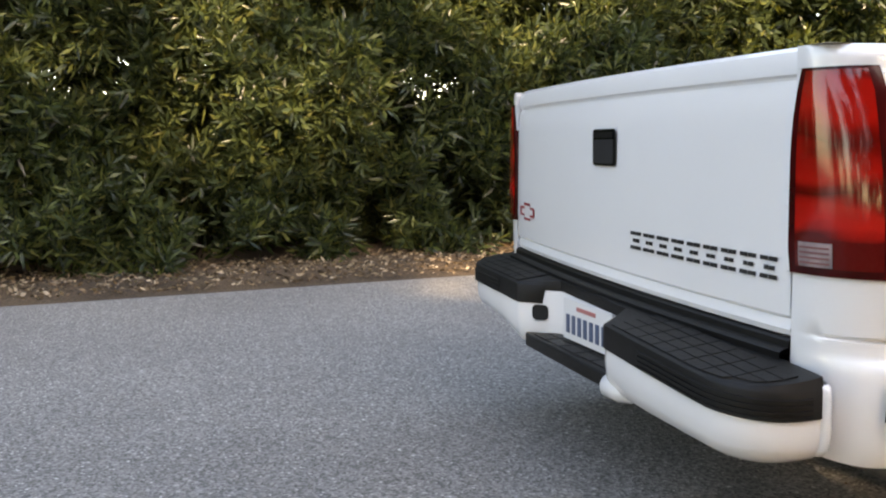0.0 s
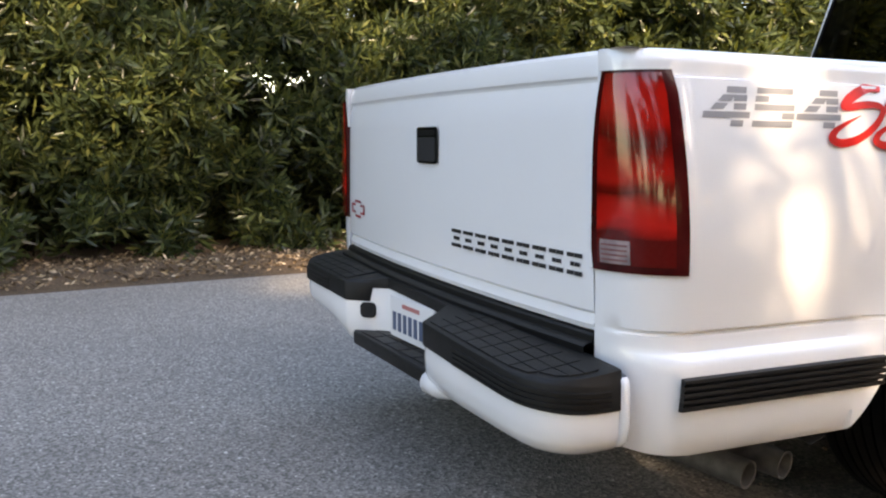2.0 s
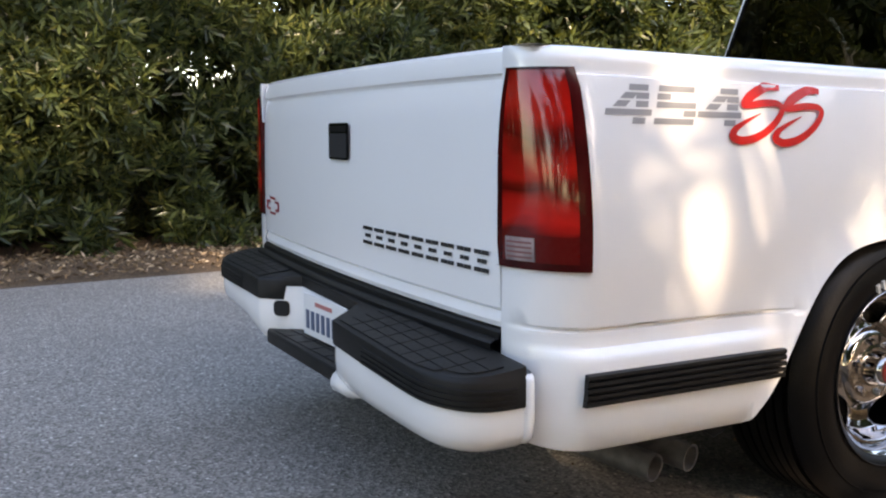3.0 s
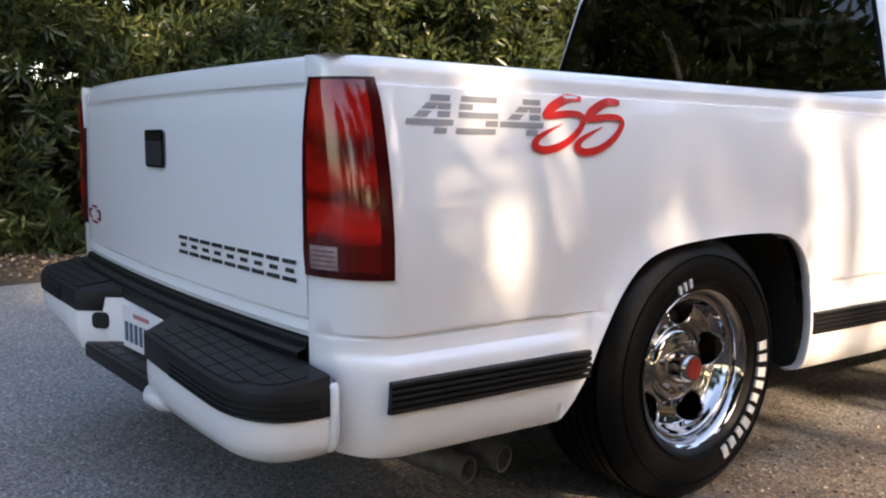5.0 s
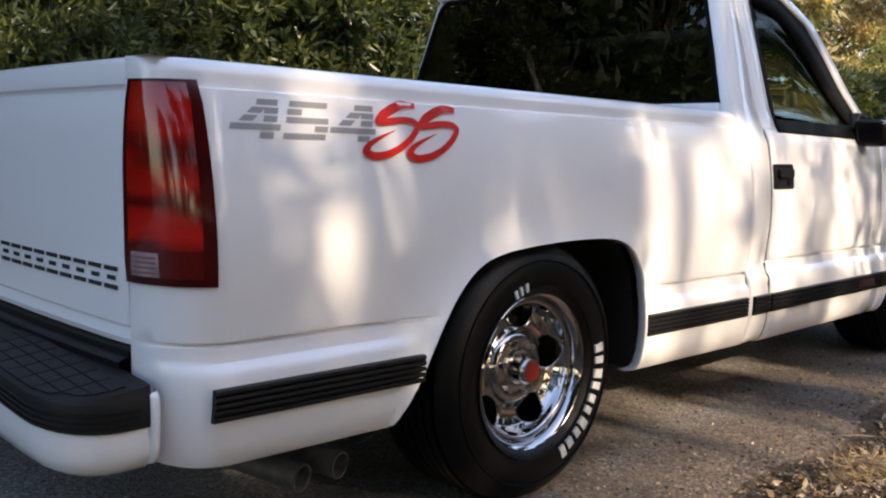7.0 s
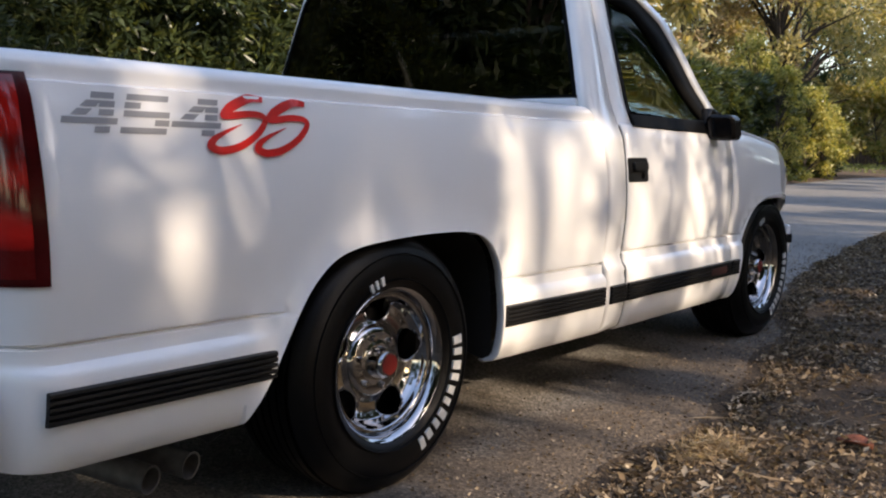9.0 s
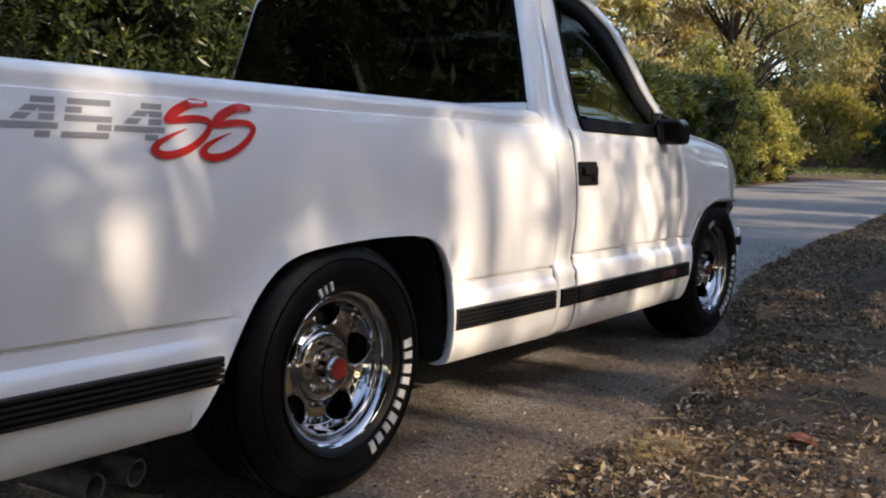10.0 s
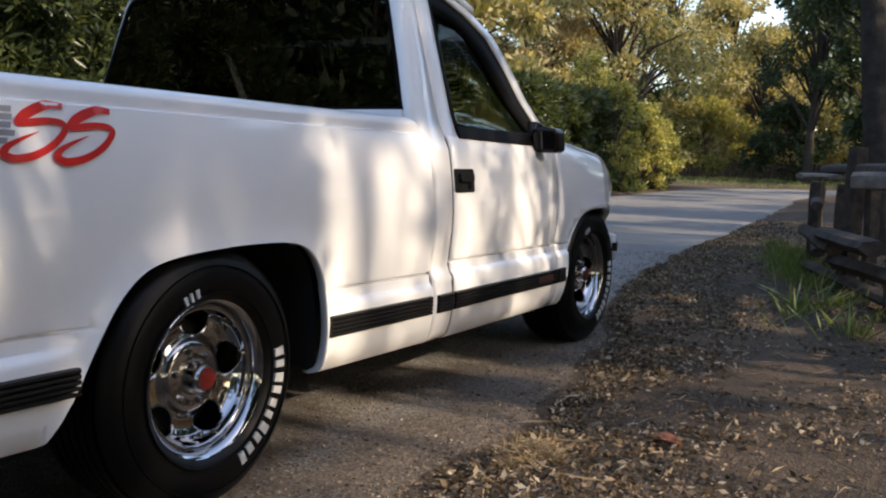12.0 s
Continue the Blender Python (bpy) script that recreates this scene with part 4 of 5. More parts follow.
for sgn in (1, -1):
    door = cab_panel("door", sgn, 1.399, 2.392, 0.06, "white door with black handle and mirror")
    moulding("side_moulding", sgn, 1.402, 2.389, door)
    part("moulding_badge", prism(rounded(0.17, 0.030, 0.006), 0.010, 0.0135, at=lambda a, b, c: B(sgn * (skin_x(0.445) + c), 2.24 + a, 0.443 + b)), BADGE, door, "small dark red badge")
    fender = cab_panel("front_fender", sgn, 2.399, 3.70)
    moulding("side_moulding", sgn, 2.402, 2.478, fender)
    tuck = lambda y, z: front_dx(y) * (1 + 1.8 * max(0.0, 0.95 - z))
    flange = [[B(sgn * (low_x(z) + 0.010 + tuck(y, z)), y, z), B(sgn * (low_x(z) - 0.04 + tuck(y, z)), y, z)] for y, z in ARCH_F]
    part("arch_flange", grid(flange, flip=sgn < 0), PAINT, fender, solid=0.004)
    liner = [[B(sgn * (0.895 + tuck(y, z)), y, z - 0.004), B(sgn * 0.55, y, z + 0.02), B(sgn * 0.55, HUB_F + (y - HUB_F) * 0.2, 0.3)] for y, z in ARCH_F]
    part("wheel_liner", grid(liner, flip=sgn < 0), DARK, fender)
    # door handle
    dh = prism(rounded(0.155, 0.092, 0.012), -0.004, 0.004, at=lambda a, b, c: B(sgn * (low_x(0.905 + b) + c), 1.480 + a, 0.905 + b))
    hnd = part("door_handle", dh, TRIM, door, "black recessed door handle")
    dl = prism(rounded(0.105, 0.032, 0.008), 0.003, 0.016, at=lambda a, b, c: B(sgn * (low_x(0.90 + b) + c), 1.484 + a, 0.918 + b))
    part("handle_lever", dl, TRIM, door)
    lk = prism(rounded(0.022, 0.022, 0.009), 0.003, 0.008, at=lambda a, b, c: B(sgn * (low_x(0.90) + c), 1.510 + a, 0.882 + b))
    part("lock_cylinder", lk, CHROME, door)

part("cab_floor", box(-0.88, 0.88, 1.30, 2.42, 0.30, 0.50), DARK, truck)
part("firewall", box(-0.88, 0.88, 2.36, 2.40, 0.45, 1.04), DARK, truck)


def cab_x(z):
    """Half width of the cab above the waist, in design height."""
    return float(np.interp(z, [1.03, 1.085, 1.15, 1.25, 1.45, 1.66, 1.735, 1.77], [0.932, 0.906, 0.880, 0.852, 0.800, 0.745, 0.71, 0.63]))


CAB_DROP = 0.0245             # design height to true height at the back of the cab


def side_x(z):
    """Half width of the cab at a true height, sill to roof."""
    d = z + CAB_DROP
    d -= waist(d - 0.03) if d > 0.51 else 0.0
    return low_x(d) if d <= 1.03 else cab_x(d)


def back_y(z):
    """The cab's rear face at a true height: upright, then leaning forward."""
    return float(np.interp(z, [0.9, 1.02, 1.14, 1.62, 1.74], [1.217, 1.176, 1.172, 1.250, 1.285]))


def glass_half(z):
    """Half width of the rear glass at a true height."""
    return float(np.interp(z, [1.14, 1.31, 1.52, 1.60], [0.832, 0.787, 0.727, 0.703]))


def slab(name, sgn, pts, material, parent, thick=0.03, out=0.0, label=""):
    """A flat piece of the cab's sloping side, outline in (y, z)."""
    return part(name, prism(pts, out - thick, out, at=lambda y, z, c: B(sgn * (cab_x(z) + c), y, z)), material, parent, label, bevel=0.004)


# window corners on the side, (y, z)
WRL, WRT = (1.510, 1.095), (1.512, 1.60)
OUTER = [(2.47, 1.065), (2.33, 1.17), (2.225, 1.275), (2.135, 1.40), (2.015, 1.53), (1.835, 1.615), (1.64, 1.668), (1.43, 1.715)]
BLACK_LINE = [(2.40, 1.060), (2.265, 1.165), (2.160, 1.268), (2.072, 1.39), (1.952, 1.515), (1.785, 1.595), (1.64, 1.638), (1.47, 1.66)]
INNER_LINE = [(2.14, 1.105), (1.975, 1.205), (1.85, 1.336), (1.74, 1.45), (1.67, 1.495), (1.60, 1.508), (1.505, 1.512)]


def spaced(line, n):
    """n points at even steps along a line."""
    p = np.array(line)
    d = np.concatenate([[0], np.cumsum(np.hypot(*np.diff(p, axis=0).T))])
    t = np.linspace(0, d[-1], n)
    return list(zip(np.interp(t, d, p[:, 0]), np.interp(t, d, p[:, 1])))


def band(name, sgn, a, b, material, parent, out=0.0, thick=0.03, n=26, label=""):
    """A strip of the cab's sloping side between two lines in (y, z)."""
    rows = []
    for p, q in zip(spaced(a, n), spaced(b, n)):
        m = ((p[0] + q[0]) / 2, (p[1] + q[1]) / 2)
        rows.append([B(sgn * (cab_x(z) + out), y, z) for y, z in (p, m, q)])
    return part(name, grid(rows, flip=sgn > 0), material, parent, label, solid=thick, smooth=50)


GLASS_LINE = [tuple(0.36 * np.array(p) + 0.64 * np.array(q)) for p, q in zip(spaced(BLACK_LINE, 14), spaced(INNER_LINE, 14))]
rows = [[(x, back_y(z), z) for x in np.linspace(-glass_half(z), glass_half(z), 6)] for z in np.linspace(0.60, 1.143, 6)]
part("back_lower_panel", grid(rows, flip=True), PAINT, truck, solid=0.02)
rows = [[(x, back_y(z), z) for x in np.linspace(-glass_half(z) - 0.004, glass_half(z) + 0.004, 6)] for z in np.linspace(1.648, 1.715, 4)]
part("back_upper_panel", grid(rows, flip=True), PAINT, truck, solid=0.02)
SEAM = 1.344                  # joint between the cab corner and the door
for sgn in (1, -1):
    # cab corner: one pressing from the sill to the roof, rounded from the back to the side
    rows = []
    for z in list(np.linspace(0.262, 1.0, 40)) + list(np.linspace(1.01, 1.715, 26)):
        cx, cy = side_x(z), back_y(z)
        r = float(np.interp(z, [0.9, 1.1, 1.3], [0.022, 0.045, 0.055]))
        gx = min(glass_half(z) if z > 1.0 else cx - 0.11, cx - r)
        row = [(sgn * gx, cy + 0.02, z), (sgn * gx, cy, z)]
        for k in range(7):
            a = radians(90 * k / 6)
            row.append((sgn * (cx - r + r * math.sin(a)), cy + r - r * math.cos(a), z))
        rows.append(row + [(sgn * cx, SEAM - 0.004, z), (sgn * (cx - 0.003), SEAM, z), (sgn * (cx - 0.03), SEAM, z)])
    corner = part("cab_corner", grid(rows, flip=sgn < 0), PAINT, truck, smooth=45)
    moulding("side_moulding", sgn, 1.275, 1.385, corner)
    rows = []
    for z in np.linspace(1.050, 1.655, 22):
        cx = side_x(z) - 0.001
        wy = along(float(np.interp(z + CAB_DROP, [WRL[1], WRT[1]], [WRL[0], WRT[0]])) - 0.012)
        rows.append([(sgn * (cx - 0.03), SEAM + 0.006, z), (sgn * (cx - 0.003), SEAM + 0.006, z), (sgn * cx, SEAM + 0.010, z), (sgn * cx, wy - 0.006, z), (sgn * (cx - 0.004), wy, z), (sgn * (cx - 0.03), wy, z)])
    part("door_frame", grid(rows, flip=sgn < 0), PAINT, truck, smooth=45)
    band("front_pillar", sgn, OUTER, BLACK_LINE, PAINT, truck, 0.0, 0.02)
    band("window_frame", sgn, BLACK_LINE, GLASS_LINE, FRAME, truck, -0.006, 0.02)
    slab("window_frame", sgn, [(WRL[0] - 0.016, 1.09), (WRL[0] + 0.010, 1.09), (WRT[0] + 0.010, 1.615), (WRT[0] - 0.016, 1.615)], FRAME, truck, 0.03, -0.004)
    slab("window_frame", sgn, [(WRL[0] - 0.018, 1.070), (2.36, 1.052), (2.16, 1.112), (WRL[0] - 0.018, 1.118)], FRAME, truck, 0.03, 0.012)
    pane = sorted(GLASS_LINE)
    pane = [(1.495, pane[0][1])] + pane
    glass_rows = [[B(sgn * (cab_x(z) - 0.022), y, z) for z in (1.085 + (zt - 1.085) * k for k in np.linspace(0, 1, 6))] for y, zt in pane]
    g = part("side_window", grid(glass_rows, flip=sgn < 0), GLASS, truck, "tinted side window", solid=0.005, smooth=1)
    g.visible_shadow = False
    # mirror
    arm = part("mirror_arm", prism([(2.14, 1.075), (2.36, 1.075), (2.33, 1.15), (2.22, 1.17)], 0.0, 0.05, at=lambda y, z, c: B(sgn * (0.868 + c), y, z)), GLOSS, truck, bevel=0.006)
    bm = prism(rounded(0.122, 0.112, 0.03), 0.0, 0.085, at=lambda a, b, c: B(sgn * (0.980 + a), 2.165 + c + 0.22 * a - 0.25 * b, 1.082 + b))
    hd = part("door_mirror", bm, GLOSS, truck, "black door mirror", bevel=0.012)
    bm = prism(rounded(0.092, 0.080, 0.018), -0.002, 0.001, at=lambda a, b, c: B(sgn * (0.980 + a), 2.164 + c + 0.22 * a - 0.25 * b, 1.082 + b))
    part("mirror_glass", bm, MIRROR, hd)

# rear window
RW = [(0.832, 1.140), (0.787, 1.31), (0.727, 1.52), (0.706, 1.592), (0.690, 1.622), (0.664, 1.643), (0.630, 1.652)]
RW = RW + [(-x, z) for x, z in RW[::-1]]


def on_back(x, z, c):
    return (x, back_y(z) - c, z)


def frame_strip(a, b, w):
    """A strip between two (x, z) points of the back window."""
    a, b = Vector(a), Vector(b)
    d = (b - a).normalized()
    n = Vector((-d.y, d.x)) * w
    return [tuple(a), tuple(b), tuple(b + n), tuple(a + n)]


bm = prism(RW, -0.006, 0.0, at=on_back)
rear_window = part("rear_window", bm, GLASS_DARK, truck, "dark tinted rear window")
rear_window.visible_shadow = False
bm = bmesh.new()
for i in range(len(RW)):
    prism(frame_strip(RW[i], RW[(i + 1) % len(RW)], 0.014), 0.001, 0.005, bm, at=on_back)
part("rear_window_seal", bm, FRAME, rear_window)

# roof, windscreen, bonnet
rows = []
for y in np.linspace(1.312, 1.86, 11):
    ze = float(np.interp(y, [1.43, 1.64, 1.835, 1.9], [1.715, 1.668, 1.615, 1.585]))
    row = []
    for x in np.linspace(-1, 1, 15):
        row.append(B(cab_x(ze) * x, y, ze + (0.055 - 0.05 * max(0.0, (y - 1.6) / 0.3) ** 2) * (1 - abs(x) ** 3.0)))
    rows.append(row)
part("roof", grid(rows, flip=True), PAINT, truck, solid=0.03, smooth=60)
rows = [[B(0.92 * cab_x(ze) * x, y, ze - 0.035 + 0.02 * (1 - abs(x) ** 3)) for x in np.linspace(-1, 1, 9)] for y, ze in ((1.34, 1.70), (1.60, 1.672), (1.86, 1.60), (1.92, 1.565))]
part("headliner", grid(rows), SEAT, truck, solid=0.015, smooth=60)
rows = [[B(k * w, y + 0.06 * (1 - k * k), z) for k in np.linspace(-1, 1, 9)] for y, z, w in ((2.44, 1.075, 0.865), (2.08, 1.42, 0.79), (1.80, 1.625, 0.745))]
wind = part("windscreen", grid(rows, flip=True), GLASS, truck, "tinted windscreen", solid=0.006)
wind.visible_shadow = False
rows = []
for y in np.linspace(2.42, 3.70, 16):
    w = 0.906 + front_dx(y)
    rows.append([B(w * k, y, top_z(y) + 0.012 * (1 - k ** 4) * (1 if y < 3.5 else (3.72 - y) / 0.22)) for k in np.linspace(-1, 1, 17)])
part("bonnet", grid(rows, flip=True), PAINT, truck, solid=0.01, smooth=60)
part("grille", box(-0.70, 0.70, 3.66, 3.70, 0.52, 0.90), TRIM, truck, bevel=0.02)
for s in (1, -1):
    part("headlamp", box(s * 0.44 - 0.13, s * 0.44 + 0.13, 3.69, 3.72, 0.68, 0.84), CLEAR, truck, bevel=0.01)
FB = [(0.0, 3.84), (0.53, 3.82), (0.70, 3.75), (0.79, 3.68), (0.828, 3.56), (0.80, 3.55), (0.74, 3.64), (0.5, 3.70), (0.0, 3.72)]
fb = FB + [(-x, y) for x, y in FB[-2:0:-1]]
fbump = part("front_bumper", prism(fb, 0.40, 0.56, at=B), PAINT, truck, "white front bumper with a black strip", bevel=0.02)
part("bumper_strip", prism([(x * 1.012, 3.5 + (y - 3.5) * 1.02) for x, y in fb], 0.46, 0.51, at=B), TRIM, fbump, bevel=0.004)

# seat, dashboard and steering wheel
part("seat_cushion", box(-0.68, 0.68, 1.45, 1.98, 0.62, 0.80), SEAT, truck, bevel=0.05)
part("seat_back", prism([(1.38, 0.75), (1.52, 0.75), (1.46, 1.16), (1.36, 1.18)], -0.68, 0.68, at=lambda y, z, c: (c, y, z)), SEAT, truck, bevel=0.03)
part("dashboard", prism([(2.12, 0.78), (2.40, 0.78), (2.40, 1.05), (2.20, 1.06), (2.12, 0.98)], -0.80, 0.80, at=lambda y, z, c: (c, y, z)), SEAT, truck, bevel=0.03)
pts = [(-0.38 + 0.19 * math.cos(a), 2.03 + 0.07 * math.sin(a), 1.03 + 0.17 * math.sin(a)) for a in np.linspace(0, 2 * math.pi, 25)]
part("steering_wheel", tube(pts, [0.014] * 25, 8), SEAT, truck)


# ---------------- planting ----------------
def sprigs(origins, ways, per, length, width, spread=0.85):
    """Leaf bases and directions of shoots with whorls of lance leaves."""
    n = len(origins)
    ways = ways / np.linalg.norm(ways, axis=1, keepdims=True)
    k = np.arange(per)
    a = k * 2.4 + RNG.uniform(0, 6.3, (n, 1))
    ref = np.where(np.abs(ways[:, 2:3]) < 0.9, np.array([[0, 0, 1.0]]), np.array([[1.0, 0, 0]]))
    s = np.cross(ways, ref)
    s /= np.linalg.norm(s, axis=1, keepdims=True)
    u = np.cross(s, ways)
    f = (k / per)[None, :, None]
    shoot = length * 1.3
    c = origins[:, None, :] + ways[:, None, :] * f * shoot
    rad = np.cos(a)[..., None] * s[:, None, :] + np.sin(a)[..., None] * u[:, None, :]
    d = ways[:, None, :] * (0.25 + 0.75 * f) + rad * spread * (1.1 - 0.6 * f)
    d = d + RNG.normal(0, 0.15, d.shape)
    d[..., 2] -= 0.10
    ln = length * RNG.uniform(0.75, 1.2, (n, per)) * (1 - 0.25 * f[..., 0])
    wd = width * RNG.uniform(0.8, 1.2, (n, per))
    return c.reshape(-1, 3), d.reshape(-1, 3), ln.reshape(-1), wd.reshape(-1)


def hedge_face(y, z):
    return edge_left(y) - 0.80 + 0.20 * max(0.0, 1.0 - z / 0.9) + 0.42 * smooth_noise(y, z, 11, 0.9) + 0.24 * smooth_noise(y, z, 12, 2.2) - 0.05 * z + (0.25 if z < 0.5 else 0.0) * smooth_noise(y, 0, 13, 1.5)


def hedge(y0, y1, height, count, per, length, width, label, layers=1.0):
    h = tagged(new("hedge"), label, "hedge")
    yy = RNG.uniform(y0, y1, count)
    zz = RNG.uniform(0.0, 1.0, count) * height - 0.06
    dep = RNG.exponential(0.20, count) * layers
    xx = np.array([hedge_face(a, b) for a, b in zip(yy, zz)]) - dep
    keep = np.array([smooth_noise(a, b, 21, 1.3) + 0.7 * smooth_noise(a, b, 22, 3.4) - max(0.0, 0.3 - b) * 0.8 > -0.22 or d > 0.62 for a, b, d in zip(yy, zz, dep)])
    xx, yy, zz = xx[keep], yy[keep], zz[keep]
    m = count // 2
    deep_y, deep_z = RNG.uniform(y0, y1, m), RNG.uniform(0.02, 1.0, m) * height
    deep_x = np.array([edge_left(a) for a in deep_y]) - RNG.uniform(1.5, 2.8, m)
    low_k = m // 3
    deep_z[:low_k] = RNG.uniform(0.02, 0.9, low_k)
    xx, yy, zz = np.concatenate([xx, deep_x]), np.concatenate([yy, deep_y]), np.concatenate([zz, deep_z])
    n = len(xx)
    w = np.stack([np.abs(RNG.normal(0.7, 0.4, n)), RNG.normal(0, 0.55, n), RNG.normal(0.55, 0.45, n)], 1)
    c, d, l, wd = sprigs(np.stack([xx, yy, zz], 1), w, per, length, width)
    c[:, 2] = np.maximum(c[:, 2], 0.03)
    cloud("foliage", c, d, l, wd, HEDGE, h)
    # stems
    bm = bmesh.new()
    for k in range(int((y1 - y0) * 3)):
        y = RNG.uniform(y0, y1)
        x = edge_left(y) - RNG.uniform(1.5, 2.3)
        lean = RNG.normal(0, 0.25, 2)
        pts = [(x + lean[0] * t * t + 0.05 * math.sin(5 * t + k), y + lean[1] * t + 0.04 * math.cos(4 * t + k), t * height * 0.40) for t in np.linspace(-0.01, 1, 6)]
        tube(pts, [0.030 * (1.1 - t) for t in np.linspace(0, 1, 6)], 5, bm)
    tagged(part("stemwork", bm, BARK, h), kind="stuff")
    return h


hedge(-7.5, 3.0, 4.4, 15500, 15, 0.165, 0.029, "dense dark-green lance-leaved hedge beside the road", 1.3)
hedge(3.0, 14.0, 4.2, 10500, 10, 0.19, 0.045, "dense dark-green hedge beside the lane", 1.0)
hedge(14.0, 29.0, 2.6, 8200, 10, 0.25, 0.065, "dense green hedge with a sunlit end at the bend", 1.2)
hedge(-18.0, -7.5, 4.4, 3500, 10, 0.24, 0.07, "dense dark-green lance-leaved hedge beside the road", 1.0)


# gaps cut into the unseen crowns to shape the sun patches, named by where the sun
# that they let in would cross the plane of the truck's flank: (y, z, half width, half height)
FLANK_GAPS = [(-0.63, 0.90, 0.11, 0.10), (-0.70, 0.74, 0.09, 0.12), (-0.74, 0.55, 0.08, 0.13), (-0.68, 0.40, 0.10, 0.12), (0.03, 0.92, 0.10, 0.12), (-0.05, 0.76, 0.08, 0.08), (-0.44, 0.65, 0.07, 0.12),
              (0.62, 0.95, 0.16, 0.16), (0.88, 0.78, 0.28, 0.24), (0.55, 0.62, 0.18, 0.12), (0.80, 0.45, 0.24, 0.18), (1.05, 1.0, 0.16, 0.14), (0.20, 0.76, 0.10, 0.15)]
GROUND_GAPS = [(0.96, 0.07, 0.26, 0.04), (0.62, -0.22, 0.32, 0.13), (0.32, -0.09, 0.26, 0.10), (0.90, -0.27, 0.20, 0.11), (0.95, -0.52, 0.24, 0.09), (1.35, -0.57, 0.42, 0.08), (1.87, -0.23, 0.20, 0.09),
               (3.87, -0.23, 0.44, 0.11), (2.65, -0.54, 0.42, 0.11), (3.93, 0.10, 0.28, 0.06), (0.55, -0.12, 0.17, 0.07), (1.22, -0.12, 0.30, 0.07), (0.54, -0.27, 0.22, 0.08), (0.74, -0.32, 0.22, 0.11), (2.25, -0.42, 0.30, 0.07), (1.80, -0.58, 0.34, 0.06), (0.72, -0.47, 0.20, 0.05), (1.10, -0.78, 0.42, 0.09), (2.05, -0.72, 0.40, 0.08), (0.30, -0.36, 0.24, 0.10), (4.40, -0.39, 0.40, 0.12), (3.60, -0.45, 0.30, 0.10)]
HEDGE_GAPS = [(-0.54, 4.52, 0.40, 0.36), (-0.61, 4.33, 0.46, 0.30), (-1.10, 4.10, 0.34, 0.22), (-1.12, 4.45, 0.36, 0.22), (-0.15, 4.55, 0.40, 0.26), (-2.60, 4.78, 0.42, 0.27), (0.23, 3.60, 0.20, 0.15)]
SUN_GAPS = FLANK_GAPS + GROUND_GAPS + HEDGE_GAPS


def sun_breaks(p, bare=False):
    """True for leaves that grow in none of the gaps, which have ragged edges."""
    gy = p[:, 1] - (p[:, 0] - 0.95) * math.tan(sa)
    gz = p[:, 2] - (p[:, 0] - 0.95) * math.tan(se) / math.cos(sa)
    rag = 1 + 0.30 * np.sin(31 * gy + 9 * gz) * np.sin(17 * gz - 11 * gy + 1.3) + 0.22 * np.sin(67 * gy + 2.0) * np.sin(53 * gz)
    inside = np.zeros(len(p), bool)
    for y, z, w, h in SUN_GAPS:
        inside |= ((gy - y) / (w + 0.025)) ** 2 + ((gz - z) / (h + 0.04)) ** 2 < rag
    if bare:
        return ~inside | (gz > 0.2)
    thin = np.modf(np.abs(np.sin(p[:, 0] * 127.1 + p[:, 1] * 311.7 + p[:, 2] * 74.7)) * 43.7)[0] < np.where((gz > 0.3) & (gz < 1.3), np.where(gy < -0.2, np.where(gz < 0.66, 0.95, 0.90), np.where(gy < 0.4, 0.28, 0.36)), 0.08)
    return ~inside | thin


def tree(x, y, height, spread, material, seed, leaves=7000, size=0.16, base=0.35, trunk=0.16, lumps=26, label="tree", lean=(0, 0), lump=(0.16, 0.36), clear=0.0):
    rng = np.random.default_rng(seed)
    t = tagged(new("tree"), label, "tree", group="roadside trees")
    sunny = x > 5 and -6 < y < 9
    bm = bmesh.new()
    pts = [(x + lean[0] * f * height + 0.15 * math.sin(3 * f + seed), y + lean[1] * f * height + 0.15 * math.cos(2 * f + seed), f * height * 0.85 - 0.05) for f in np.linspace(0, 1, 8)]
    tube(pts, [trunk * (1.25 if f == 0 else 1.05 - 0.85 * f) for f in np.linspace(0, 1, 8)], 10, bm)
    cs = []
    for k in range(lumps):
        f = base + (1 - base) * rng.uniform(0, 1) ** 0.8
        rr = spread * math.sqrt(max(0.08, 1 - ((f - base) / (1 - base) * 1.0) ** 2.2)) * rng.uniform(0.35, 1.0)
        a = rng.uniform(0, 2 * math.pi)
        st = np.array(pts[min(7, max(1, int(f * 6)))])
        c = np.array([x + lean[0] * f * height + rr * math.cos(a), y + lean[1] * f * height + rr * math.sin(a), f * height])
        size_k = spread * rng.uniform(*lump)
        if c[2] < clear:
            continue
        cs.append((c, size_k))
        m = (st + c) / 2 + np.array([0, 0, 0.12 * spread])
        if sunny and not sun_breaks(np.array([st * (1 - f) + c * f for f in np.linspace(0.3, 1, 6)]), True).all():
            continue
        tube([tuple(st), tuple(m), tuple(c)], [trunk * 0.35, trunk * 0.22, trunk * 0.06], 5, bm)
    part("trunk", bm, BARK, t)
    per = leaves // lumps
    cc, dd = [], []
    for c, r in cs:
        v = rng.normal(size=(per, 3))
        v /= np.linalg.norm(v, axis=1, keepdims=True)
        p = c + v * r * rng.uniform(0.2, 1.0, (per, 1)) ** 0.6 * np.array([1, 1, 0.75]) * (1 + 0.35 * np.sin(7 * v[:, :1] + seed))
        cc.append(p)
        dd.append(v + rng.normal(0, 0.7, (per, 3)) - np.array([0, 0, 0.2]))
    cc, dd = np.concatenate(cc), np.concatenate(dd)
